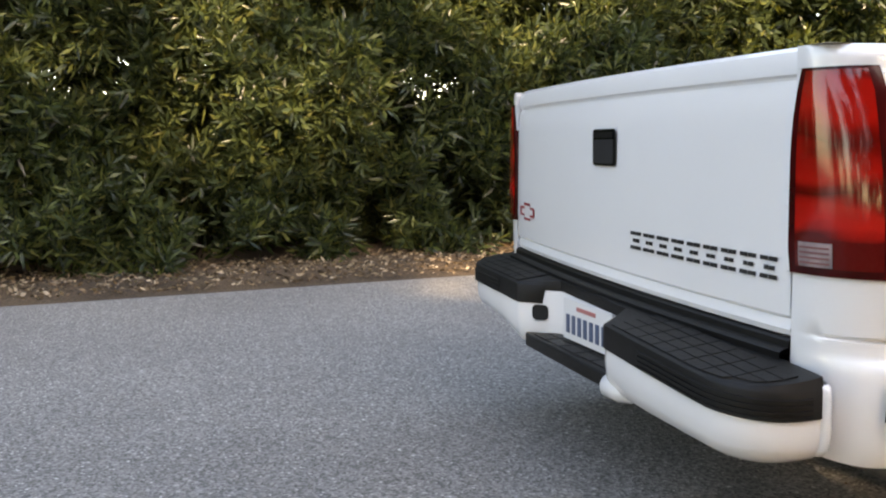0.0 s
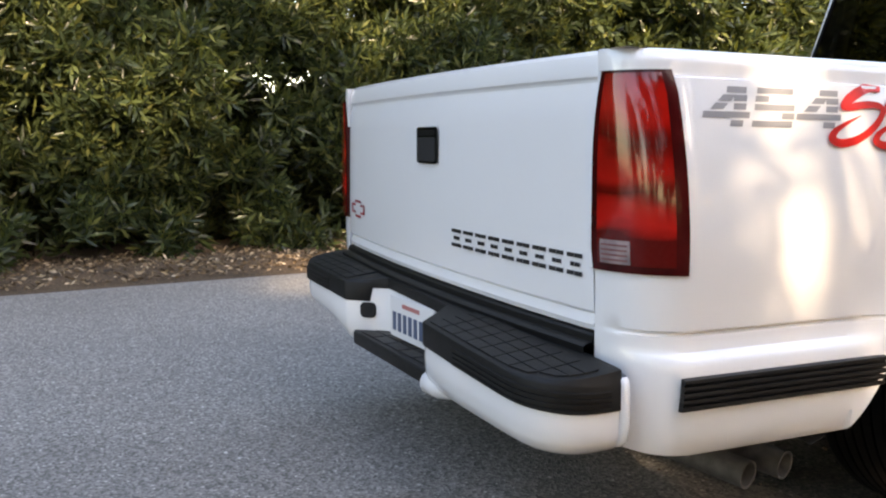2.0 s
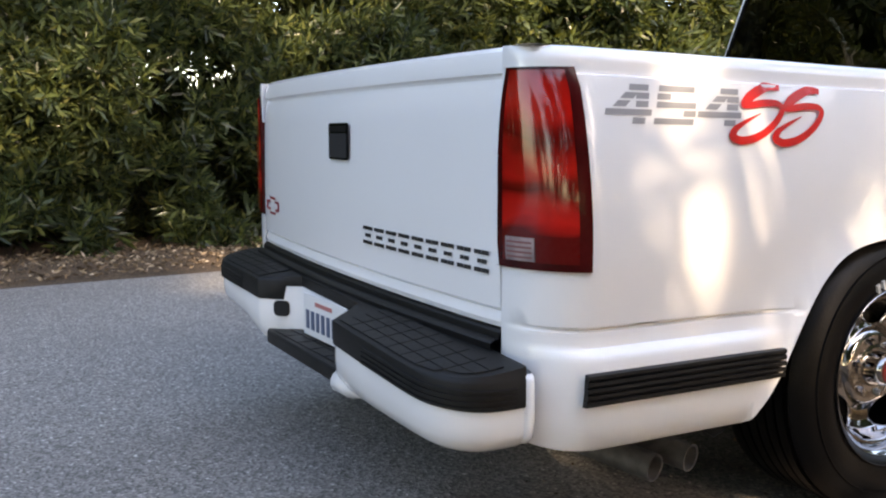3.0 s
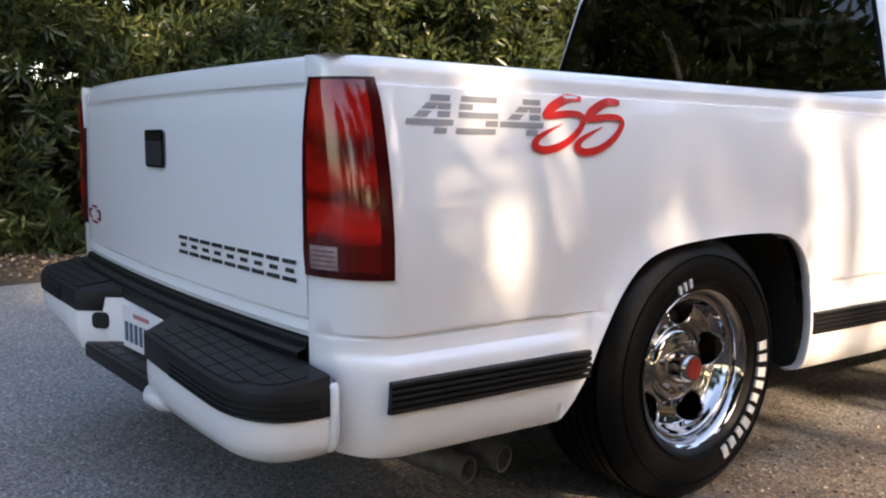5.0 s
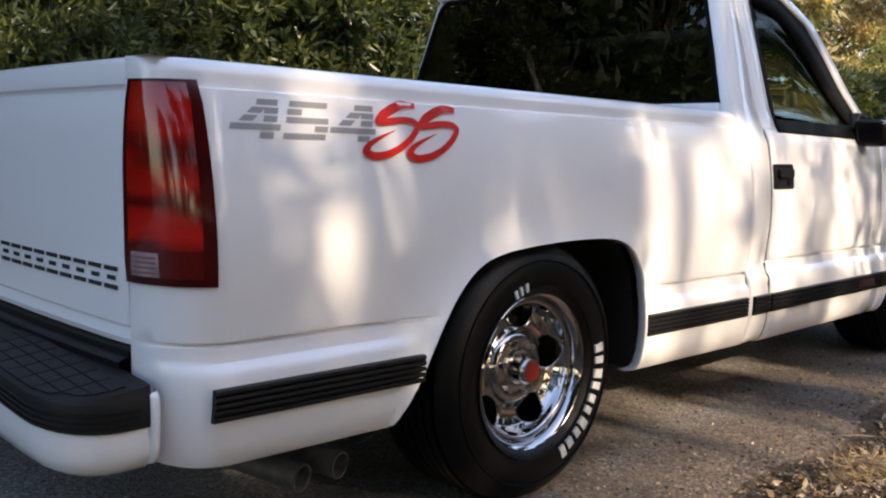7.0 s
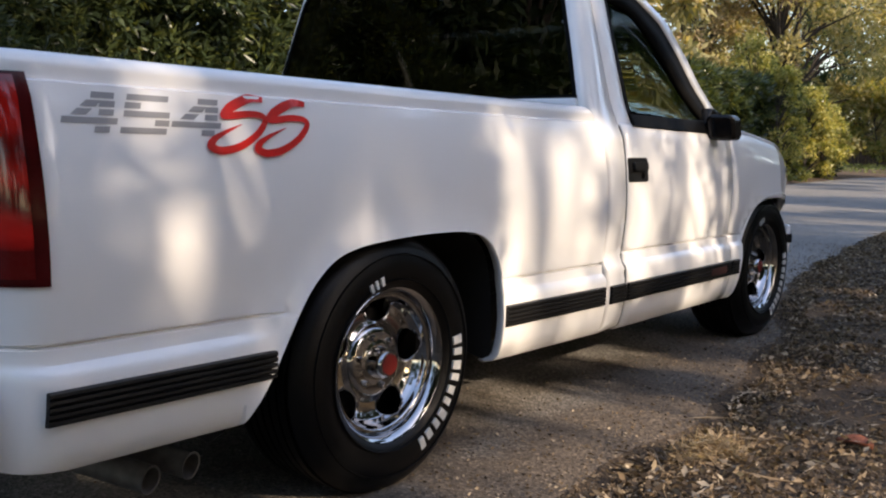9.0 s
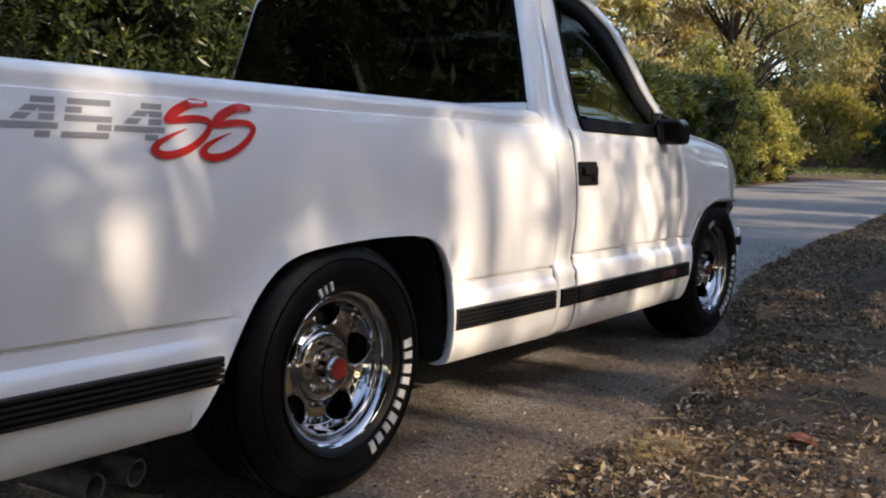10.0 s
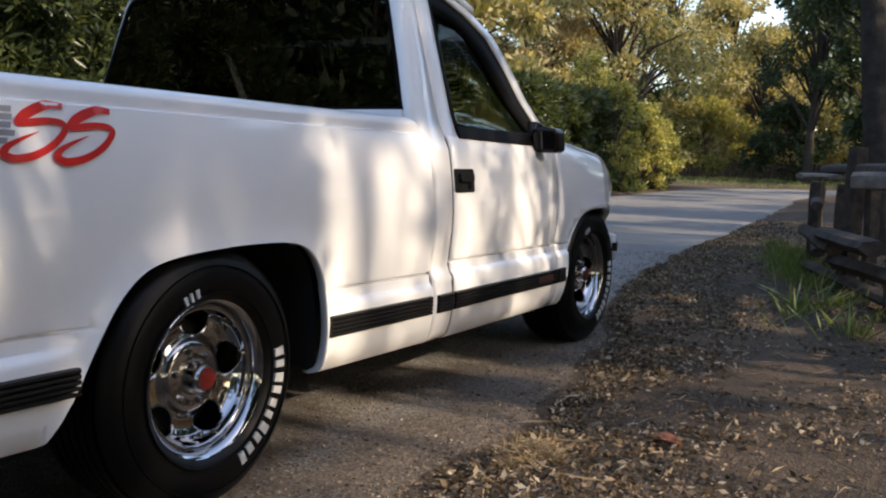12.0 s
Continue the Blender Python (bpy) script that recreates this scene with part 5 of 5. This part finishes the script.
    cc[:, 2] = np.maximum(cc[:, 2], 0.05)
    if sunny:
        grown = sun_breaks(cc)
        cc, dd = cc[grown], dd[grown]
    n = len(cc)
    cloud("crown", cc, dd, size * rng.uniform(0.7, 1.3, n), size * 0.42 * rng.uniform(0.7, 1.3, n), material, t)
    return t


# beyond the bend; brighter leaf colours carry the sunlight, dark ones the shade
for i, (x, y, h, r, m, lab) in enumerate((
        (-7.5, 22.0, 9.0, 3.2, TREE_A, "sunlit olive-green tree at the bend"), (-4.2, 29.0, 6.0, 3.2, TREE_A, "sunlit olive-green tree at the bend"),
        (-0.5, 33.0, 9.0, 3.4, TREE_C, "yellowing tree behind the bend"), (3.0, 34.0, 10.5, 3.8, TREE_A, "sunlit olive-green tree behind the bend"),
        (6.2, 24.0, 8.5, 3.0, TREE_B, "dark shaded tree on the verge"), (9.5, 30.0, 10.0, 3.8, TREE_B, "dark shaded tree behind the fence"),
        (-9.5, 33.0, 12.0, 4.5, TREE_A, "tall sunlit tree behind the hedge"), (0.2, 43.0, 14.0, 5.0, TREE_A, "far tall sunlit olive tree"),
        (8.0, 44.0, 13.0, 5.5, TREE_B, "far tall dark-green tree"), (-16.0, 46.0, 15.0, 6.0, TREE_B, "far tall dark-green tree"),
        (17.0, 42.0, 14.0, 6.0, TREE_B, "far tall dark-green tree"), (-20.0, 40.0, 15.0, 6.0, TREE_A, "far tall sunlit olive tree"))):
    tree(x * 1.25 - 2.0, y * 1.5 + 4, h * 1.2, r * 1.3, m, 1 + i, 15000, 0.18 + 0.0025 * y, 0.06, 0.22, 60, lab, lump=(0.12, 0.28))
# russet, dark and shaded trees round the bend
for i, (x, y, h, r, m, n, lab) in enumerate((
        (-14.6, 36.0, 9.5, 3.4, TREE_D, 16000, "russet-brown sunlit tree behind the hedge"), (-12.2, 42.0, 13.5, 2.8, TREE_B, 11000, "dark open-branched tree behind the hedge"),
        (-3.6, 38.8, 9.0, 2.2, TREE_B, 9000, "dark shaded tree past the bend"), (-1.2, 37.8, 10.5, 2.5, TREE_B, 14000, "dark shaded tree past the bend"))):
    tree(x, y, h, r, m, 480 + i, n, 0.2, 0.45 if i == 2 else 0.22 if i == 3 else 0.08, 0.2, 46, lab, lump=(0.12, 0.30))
# shrubs added at the bend; their bright leaf colour paints the sunlit hedge end
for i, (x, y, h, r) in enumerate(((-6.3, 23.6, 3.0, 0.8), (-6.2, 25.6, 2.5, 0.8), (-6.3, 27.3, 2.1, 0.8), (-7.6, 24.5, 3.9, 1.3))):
    tree(x, y, h, r, TREE_E, 530 + i, 4200, 0.115, 0.02, 0.05, 44, "added yellow-green shrub, the hedge end's sunlight in its colour", lump=(0.12, 0.26))
# pale tall trees that stand behind the gap over the bend
for i, (x, y, h, r, m) in enumerate(((-12.6, 62.0, 13.0, 3.2, TREE_A), (-8.5, 66.0, 11.5, 3.0, TREE_D))):
    tree(x, y, h, r, m, 540 + i, 9000, 0.34, 0.1, 0.2, 44, "pale far tree beyond the bend", lump=(0.14, 0.3))
# undergrowth that closes the view under the far crowns
for i in range(11):
    tree(-24.0 + 3.1 * i, 53.0 + 2.5 * math.sin(2.1 * i), 5.2 + 0.8 * math.sin(1.3 * i), 3.0, (TREE_B, TREE_A, TREE_D)[i % 3], 510 + i, 5200, 0.32, 0.02, 0.08, 34, "broad undergrowth behind the far trees", lump=(0.2, 0.36))
# low shrubs under the far trees
for i, (x, y, h, r, m) in enumerate(((-7.4, 29.6, 2.3, 1.1, TREE_C), (-4.9, 40.5, 3.2, 1.9, TREE_B), (-8.6, 41.5, 3.4, 2.2, TREE_C), (-1.6, 43.5, 2.8, 1.9, TREE_B), (1.2, 43.0, 2.8, 1.8, TREE_C), (4.6, 42.0, 3.2, 2.2, TREE_B), (-12.0, 36.0, 4.0, 2.6, TREE_B), (8.5, 41.0, 3.0, 2.4, TREE_B), (5.5, 16.5, 2.0, 1.6, TREE_B), (7.0, 12.0, 2.2, 1.8, TREE_B))):
    tree(x, y, h, r, m, 100 + i, 6500, 0.23, 0.02, 0.04, 22, "low leafy shrub under the trees")
# behind the hedge; past y 10.5 a brighter leaf colour stands in for sun
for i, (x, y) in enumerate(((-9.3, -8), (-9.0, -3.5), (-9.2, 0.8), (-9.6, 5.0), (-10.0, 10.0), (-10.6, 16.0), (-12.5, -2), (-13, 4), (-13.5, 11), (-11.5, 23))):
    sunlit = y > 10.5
    tree(x, y, 9.0, 3.3, TREE_A if sunlit else TREE_B, 20 + i, 7000, 0.34 if sunlit else 0.40, 0.04, 0.16, 34, "olive tree behind the hedge, sunlight in its leaf colour" if sunlit else "dark tree behind the hedge")
for i, (x, y, h) in enumerate(((-8.0, 1.5, 3.4), (-8.2, 3.4, 3.2), (-8.1, -0.6, 3.4), (-8.2, -3.0, 3.4), (-8.3, 5.4, 3.2))):
    tree(x, y, h, 1.0, TREE_B, 290 + i, 3000, 0.22, 0.05, 0.05, 24, "dark shrub behind the hedge", lump=(0.25, 0.45))
# unseen trees added on the sunny side of the lane to shade the truck
for x, y, h, r, seed, n, base, per, lump, size in ((10.0, -4.6, 8.7, 3.0, 3, 70, 0.10, 300, (0.20, 0.36), 0.28), (13.0, -5.5, 10.6, 3.0, 5, 60, 0.30, 300, (0.20, 0.36), 0.24), (11.6, -2.15, 8.8, 1.35, 8, 46, 0.12, 330, (0.25, 0.42), 0.22), (8.9, -2.7, 8.4, 1.25, 12, 44, 0.40, 330, (0.25, 0.42), 0.22), (8.9, -1.32, 6.6, 0.5, 14, 16, 0.70, 200, (0.40, 0.70), 0.18)):
    tree(x, y, h, r, TREE_B, seed, n * per, size, base, 0.16, n, "unseen dense dark tree, added to shade the truck", lump=lump)
# slender trees out of view, added to dapple the truck's flank
for x, y, h, seed, n in ((9.6, 0.20, 8.0, 1064, 12), (10.6, 0.45, 8.5, 947, 12), (12.4, 1.6, 9.5, 584, 12), (12.2, 4.6, 9.5, 374, 12), (11.2, -0.6, 9.0, 2473, 12), (9.8, 2.6, 8.0, 1887, 10)):
    tree(x, y, h, 1.5, TREE_B, seed, n * 330, 0.18, 0.15, 0.06, n, "unseen slender leafy tree, added to break the sun", lump=(0.14, 0.30), clear=6.1 if seed == 584 else 4.2)
# more unseen trees, added to keep the low sun off the lane
for i, (x, y, h, n) in enumerate(((9.5, -8.5, 9, 9000), (10.2, 7.4, 9, 7000), (10.5, 11.0, 9, 6000), (11.0, 16.5, 8, 5000), (11.5, 23.0, 7, 4000), (13.5, -9.5, 11, 9000))):
    tree(x, y, h, 3.0, TREE_B, 240 + i, n, 0.22, 0.12, 0.16, 40, "unseen leafy tree, added to block the low sun", lump=(0.08, 0.2) if y > 0 else (0.2, 0.36))
# high crowns out of view, added only to shade the hedge
for i, (y, h, r) in enumerate(((-9.0, 11.8, 2.0), (-4.5, 11.8, 2.0), (-0.55, 10.5, 1.8), (4.0, 11.8, 2.0), (8.5, 11.8, 2.0), (13.0, 11.8, 2.0))):
    tree(14.2 + 0.6 * math.sin(i), y, h, r, TREE_B, 260 + i, 9000 if i != 2 else 5500, 0.26, 0.81 if i != 2 else 0.90, 0.2, 40, "unseen high crown, added to shade the hedge", lump=(0.15, 0.34))
# unseen shrub row, added to keep the bright horizon out of the paint's reflections
for i in range(12):
    tree(18.5 + 0.7 * math.sin(2.3 * i), -15.0 + 2.9 * i, 5.4, 2.4, TREE_B, 350 + i, 3000, 0.39, 0.03, 0.06, 24, "unseen broad dark shrub, added to hide the bright horizon")
# small overhanging trees added close by, out of view, whose twigs break up the sun
for i, (x, y) in enumerate(((5.7, -0.02), (5.9, 2.75), (5.6, 4.3))):
    tree(x, y, 4.6, 1.25, TREE_B, 330 + i, 60 * 28, 0.085, 0.25, 0.05, 60, "unseen feathery tree, added to break up the sun", lump=(0.06, 0.13), clear=2.3 if i == 0 else 1.2)
# thin unseen crowns added high over the lane, with gaps that let the sun onto the hedge
for x, y, h, r, n, seed in ((14.3, -2.0, 12.2, 1.2, 7000, 270), (14.0, 1.75, 11.8, 0.7, 3600, 271), (14.2, 0.80, 11.9, 1.3, 2600, 272)):
    tree(x, y, h, r, TREE_B, seed, n, 0.22, 0.86, 0.03, 18, "unseen thin crown, added to pattern the sun on the hedge", lump=(0.25, 0.45))
tree(11.2, -0.36, 7.4, 0.36, TREE_B, 275, 1900, 0.16, 0.72, 0.03, 14, "unseen young tree, added to veil the sun", lump=(0.4, 0.7))
# light feathery unseen crowns, added to mottle the sun on the cab and bed
tree(8.5, 1.95, 5.4, 0.55, TREE_B, 284, 1100, 0.085, 0.70, 0.022, 34, "unseen small feathery crown, added to mottle the sun", lump=(0.14, 0.30))
tree(8.5, -0.12, 5.3, 0.34, TREE_B, 286, 370, 0.07, 0.76, 0.014, 24, "unseen small feathery crown, added to mottle the sun", lump=(0.25, 0.5))
# low unseen bushes added to break the sun on the ground beside the truck
for i, (x, y, h, r) in enumerate(((6.1, 1.95, 2.98, 0.55), (6.3, 2.95, 3.02, 0.55), (5.9, 4.3, 2.9, 0.8), (6.2, 5.6, 2.8, 0.7))):
    tree(x, y, h, r, TREE_B, 430 + i, 3000, 0.075, 0.66, 0.03, 26, "unseen leafy bush, added to break the sun on the ground", lump=(0.16, 0.34))
# a slim unseen tree added so that its crown shades the road behind the truck
tree(12.8, -1.15, 9.0, 0.95, TREE_B, 440, 5200, 0.2, 0.66, 0.08, 20, "unseen slender leafy tree, added to break the sun", lump=(0.3, 0.5))
# unseen belt of dark trees along the far right, added to darken reflections
for i in range(9):
    tree(18.0 + 1.2 * math.sin(1.7 * i), 8.0 + 4.3 * i, 9.2, 3.4, TREE_B, 450 + i, 5500, 0.41, 0.03, 0.16, 40, "unseen dark dense tree, added to darken reflections")
# dark trees past the fence
for i, (x, y, h) in enumerate(((7.0, 15.5, 9.0), (0.35, 23.5, 9.0), (12.5, 30.0, 11.0))):
    tree(x, y, h, 2.9, TREE_B, 300 + i, 13000, 0.25, 0.22, 0.2, 40, "dark spreading tree beyond the fence", lump=(0.12, 0.28))
# behind the camera: unseen trees added to hold back sky light
for i, (x, y, h) in enumerate(((7.5, -12.0, 7.5), (-8.0, -10.5, 10), (-10.5, -13.5, 11), (-13.0, -8.0, 12), (3.0, -24.0, 6))):
    tree(x, y, h, 3.6, TREE_B, 70 + i, 6000, 0.38, 0.03, 0.2, 34, "unseen dark tree, added to hold back sky light")
tree(1.92, 8.8, 9.0, 2.6, TREE_B, 60, 9000, 0.18, 0.60, 0.17, 26, "thick dark leaning tree beside the rail fence", lean=(-0.06, 0))


# ---------------- fence, litter, grass ----------------
def log_rail(p, q, r, seed, flat=1.0):
    """A rough split log from p to q: uneven, a little bent, chopped ends."""
    rng = np.random.default_rng(seed)
    p, q = Vector(p), Vector(q)
    d = (q - p).normalized()
    side = d.cross(Vector((0, 0, 1))).normalized()
    up = side.cross(d)
    bm = bmesh.new()
    rows = []
    lump = rng.uniform(0.78, 1.2, 9)
    for f in np.linspace(0, 1, 9):
        c = p.lerp(q, f) + up * (0.006 * math.sin(3 * f + seed)) + side * 0.008 * math.sin(4 * f + 2 * seed)
        k = 0.92 if f in (0.0, 1.0) else 1.0
        rows.append([c + side * r * k * lump[j] * (1 + 0.1 * math.sin(9 * f + j)) * math.cos(2 * math.pi * j / 9) + up * r * flat * k * lump[j] * math.sin(2 * math.pi * j / 9) for j in range(9)])
    grid(rows, bm, close=True)
    for row in (rows[0], rows[-1]):
        bm.faces.new([bm.verts.new(v) for v in row])
    bmesh.ops.recalc_face_normals(bm, faces=bm.faces)
    return bm


fence = tagged(new("rail_fence"), "rustic dark weathered split-rail fence of heavy logs", "fence")
for i, (x, y, h, r) in enumerate(((1.53, 6.15, 0.82, 0.055), (1.74, 6.05, 0.82, 0.045), (1.88, 5.55, 1.10, 0.058), (2.00, 5.60, 0.88, 0.048), (2.31, 4.25, 0.82, 0.062), (2.45, 4.35, 0.86, 0.05),
                                  (2.75, 2.90, 0.80, 0.06), (1.32, 7.60, 0.80, 0.05), (1.15, 8.90, 0.78, 0.05))):
    z0 = ground_height(x, y) - 0.05
    part("post", log_rail((x, y, z0), (x + 0.02 * math.sin(i), y, h), r, 10 + 2 * i, 1.15), LOG, fence)
for i, (p, q, r) in enumerate((((1.45, 6.30, 0.44), (1.80, 5.40, 0.37), 0.062), ((1.66, 5.85, 0.45), (2.16, 4.20, 0.49), 0.075), ((1.78, 5.60, 0.28), (2.42, 3.80, 0.34), 0.065), ((1.44, 6.50, 0.14), (2.40, 4.10, 0.15), 0.055),
                               ((1.48, 6.95, 0.93), (2.34, 4.20, 0.95), 0.050), ((2.26, 4.55, 0.30), (2.80, 2.70, 0.32), 0.060), ((2.24, 4.60, 0.60), (2.82, 2.70, 0.62), 0.055), ((2.28, 4.50, 0.86), (2.84, 2.75, 0.88), 0.055),
                               ((1.08, 9.10, 0.30), (1.60, 6.00, 0.28), 0.050), ((1.08, 9.10, 0.62), (1.58, 6.05, 0.64), 0.050))):
    part("rail", log_rail(p, q, r, 40 + i, 0.75), LOG, fence)
for i, (p, q, r, flat) in enumerate((((1.43, 6.02, 0.868), (1.82, 6.22, 0.872), 0.105, 0.24), ((1.99, 4.62, 0.865), (2.55, 4.46, 0.885), 0.062, 0.95), ((2.48, 3.05, 0.90), (3.00, 2.95, 0.905), 0.08, 0.5))):
    part("cap_log", log_rail(p, q, r, 70 + i, flat), WOOD, fence, "weathered grey cap log")
# far board fence behind the bend
board_fence = tagged(new("board_fence"), "low dark wooden board fence beyond the bend", "fence")
for k in range(64):
    x = -12.0 + k * 0.32
    part("board", box(x, x + 0.30, 45.0 + 0.05 * x, 45.03 + 0.05 * x, -0.02, 0.82 + 0.03 * math.sin(k * 1.7)), LOG, board_fence)
n = 6000
xx, yy = RNG.uniform(-11, 9, n), RNG.uniform(32.0, 44.0, n)
yy = np.maximum(yy, np.interp(xx, [-11, -6.1, -5.4, -3.8, -1.0, 4.0, 13.0], [28.8, 29.6, 32.0, 34.2, 35.5, 37.0, 39.0]) + 0.3 * RNG.uniform(0, 1, n))
d = np.stack([RNG.normal(0, 0.45, n), RNG.normal(0, 0.45, n), np.ones(n)], 1)
tagged(cloud("grass", np.stack([xx, yy, np.array([ground_height(a, b) for a, b in zip(xx, yy)])], 1), d, RNG.uniform(0.06, 0.15, n), RNG.uniform(0.02, 0.04, n), GRASS), "green grass strip beyond the bend", "grass", kind="stuff")

n = 100000
yy = -1.5 + 16 * (0.2 * RNG.uniform(0, 1, n) + 0.8 * RNG.uniform(0, 1, n) ** 1.35)
off = RNG.exponential(0.75, n)
xx = np.array([edge_right(y) for y in yy]) + off - 0.09
thick = np.array([smooth_noise(a, b, 31, 1.6) + 0.6 * smooth_noise(a, b, 32, 5.0) for a, b in zip(xx, yy)])
keep = (thick > RNG.uniform(-0.6, 0.32, n)) | (off < 0.12)
xx, yy = xx[keep], yy[keep]
n = len(xx)
zz = np.array([ground_height(a, b) for a, b in zip(xx, yy)]) + RNG.uniform(0.002, 0.020, n)
zz = np.maximum(zz, 0.003)
d = np.stack([RNG.normal(0, 1, n), RNG.normal(0, 1, n), np.abs(RNG.normal(0, 0.3, n))], 1)
big = RNG.uniform(0, 1, n) ** 3
tagged(cloud("leaf_litter", np.stack([xx, yy, zz], 1), d, 0.010 + 0.032 * big, 0.005 + 0.015 * big, LITTER), "dry brown and tan leaves on the verge", "leaf litter", kind="stuff")
# loose crumbs of leaf on the asphalt
n = 9000
yy = -1.0 + 9 * RNG.uniform(0, 1, n) ** 1.3
xx = np.array([edge_right(y) for y in yy]) - RNG.exponential(0.22, n) + 0.04
d = np.stack([RNG.normal(0, 1, n), RNG.normal(0, 1, n), np.abs(RNG.normal(0, 0.15, n))], 1)
tagged(cloud("leaf_crumbs", np.stack([xx, yy, np.full(n, 0.003)], 1), d, RNG.uniform(0.006, 0.022, n), RNG.uniform(0.004, 0.010, n), LITTER), "crumbs of dry leaves on the asphalt edge", "leaf litter", kind="stuff")
# twigs
n = 2200
yy = RNG.uniform(-1, 10, n)
xx = np.array([edge_right(y) for y in yy]) + RNG.exponential(0.8, n) - 0.1
zz = np.maximum(np.array([ground_height(a, b) for a, b in zip(xx, yy)]), 0.0) + RNG.uniform(0.006, 0.022, n)
d = np.stack([RNG.normal(0, 1, n), RNG.normal(0, 1, n), RNG.normal(0, 0.08, n)], 1)
tagged(cloud("twigs", np.stack([xx, yy, zz], 1), d, RNG.uniform(0.05, 0.16, n), RNG.uniform(0.003, 0.006, n), LITTER), "thin dry twigs among the leaves", "twigs", kind="stuff")
# small heap of dry needles at the asphalt edge
n = 900
a = RNG.uniform(0, 2 * math.pi, n)
r = 0.14 * RNG.uniform(0, 1, n) ** 0.6
xx, yy = 1.55 + r * np.cos(a), 0.88 + 1.2 * r * np.sin(a)
zz = 0.005 + 0.075 * (1 - (r / 0.145) ** 2) * RNG.uniform(0.2, 1, n)
d = np.stack([RNG.normal(0, 1, n), RNG.normal(0, 1, n), RNG.normal(0.1, 0.35, n)], 1)
tagged(cloud("needle_heap", np.stack([xx, yy, zz], 1), d, RNG.uniform(0.03, 0.07, n), RNG.uniform(0.003, 0.006, n), STRAW), "small heap of dry tan needles", "needle heap", kind="stuff")
n = 16000
yy = RNG.uniform(-8, 12, n)
xx = np.array([edge_left(y) for y in yy]) + 0.06 - RNG.uniform(0, 1.1, n)
zz = np.maximum(np.array([ground_height(a, b) for a, b in zip(xx, yy)]), 0.0) + RNG.uniform(0.002, 0.02, n)
d = np.stack([RNG.normal(0, 1, n), RNG.normal(0, 1, n), np.abs(RNG.normal(0, 0.25, n))], 1)
tagged(cloud("leaf_litter", np.stack([xx, yy, zz], 1), d, RNG.uniform(0.025, 0.07, n), RNG.uniform(0.012, 0.028, n), LITTER), "dry tan leaves under the hedge", "leaf litter", kind="stuff")
n = 3600
yy = RNG.uniform(3.4, 9, n)
xx = 2.02 + RNG.normal(0, 0.15, n) - 0.24 * (yy - 4)
keep = np.array([smooth_noise(a, b, 41, 2.2) > -0.05 for a, b in zip(xx, yy)])
xx, yy = xx[keep], yy[keep]
n = len(xx)
zz = np.array([ground_height(a, b) for a, b in zip(xx, yy)])
d = np.stack([RNG.normal(0, 0.45, n), RNG.normal(0, 0.45, n), np.ones(n)], 1)
tagged(cloud("grass", np.stack([xx, yy, zz], 1), d, RNG.uniform(0.05, 0.15, n), RNG.uniform(0.005, 0.010, n), GRASS), "green grass tufts along the fence", "grass", kind="stuff")
n = 46
yy = RNG.uniform(3.3, 5.2, n)
xx = 1.93 + RNG.normal(0, 0.10, n) - 0.24 * (yy - 4)
zz = np.array([ground_height(a, b) for a, b in zip(xx, yy)])
d = np.stack([RNG.normal(0, 0.8, n), RNG.normal(0, 0.5, n), np.ones(n)], 1)
tagged(cloud("long_grass", np.stack([xx, yy, zz], 1), d, RNG.uniform(0.14, 0.30, n), RNG.uniform(0.010, 0.016, n), PALEGRASS), "long pale grass blades on the verge", "grass", kind="stuff")


# one large curled reddish leaf on the verge
bm = bmesh.new()
rows = []
for f in np.linspace(0, 1, 9):
    w = 0.042 * math.sin(math.pi * min(0.98, f + 0.02)) ** 0.7
    rows.append([(LEAF_X + (f - 0.5) * 0.11, LEAF_Y + k * w, LEAF_Z + 0.018 + 0.020 * abs(k) ** 1.5 + 0.012 * math.sin(3 * f)) for k in (-1, -0.5, 0, 0.5, 1)])
tagged(part("fallen_leaf", grid(rows), REDLEAF, None, solid=0.0012), "curled reddish brown fallen leaf on the verge", "leaf")
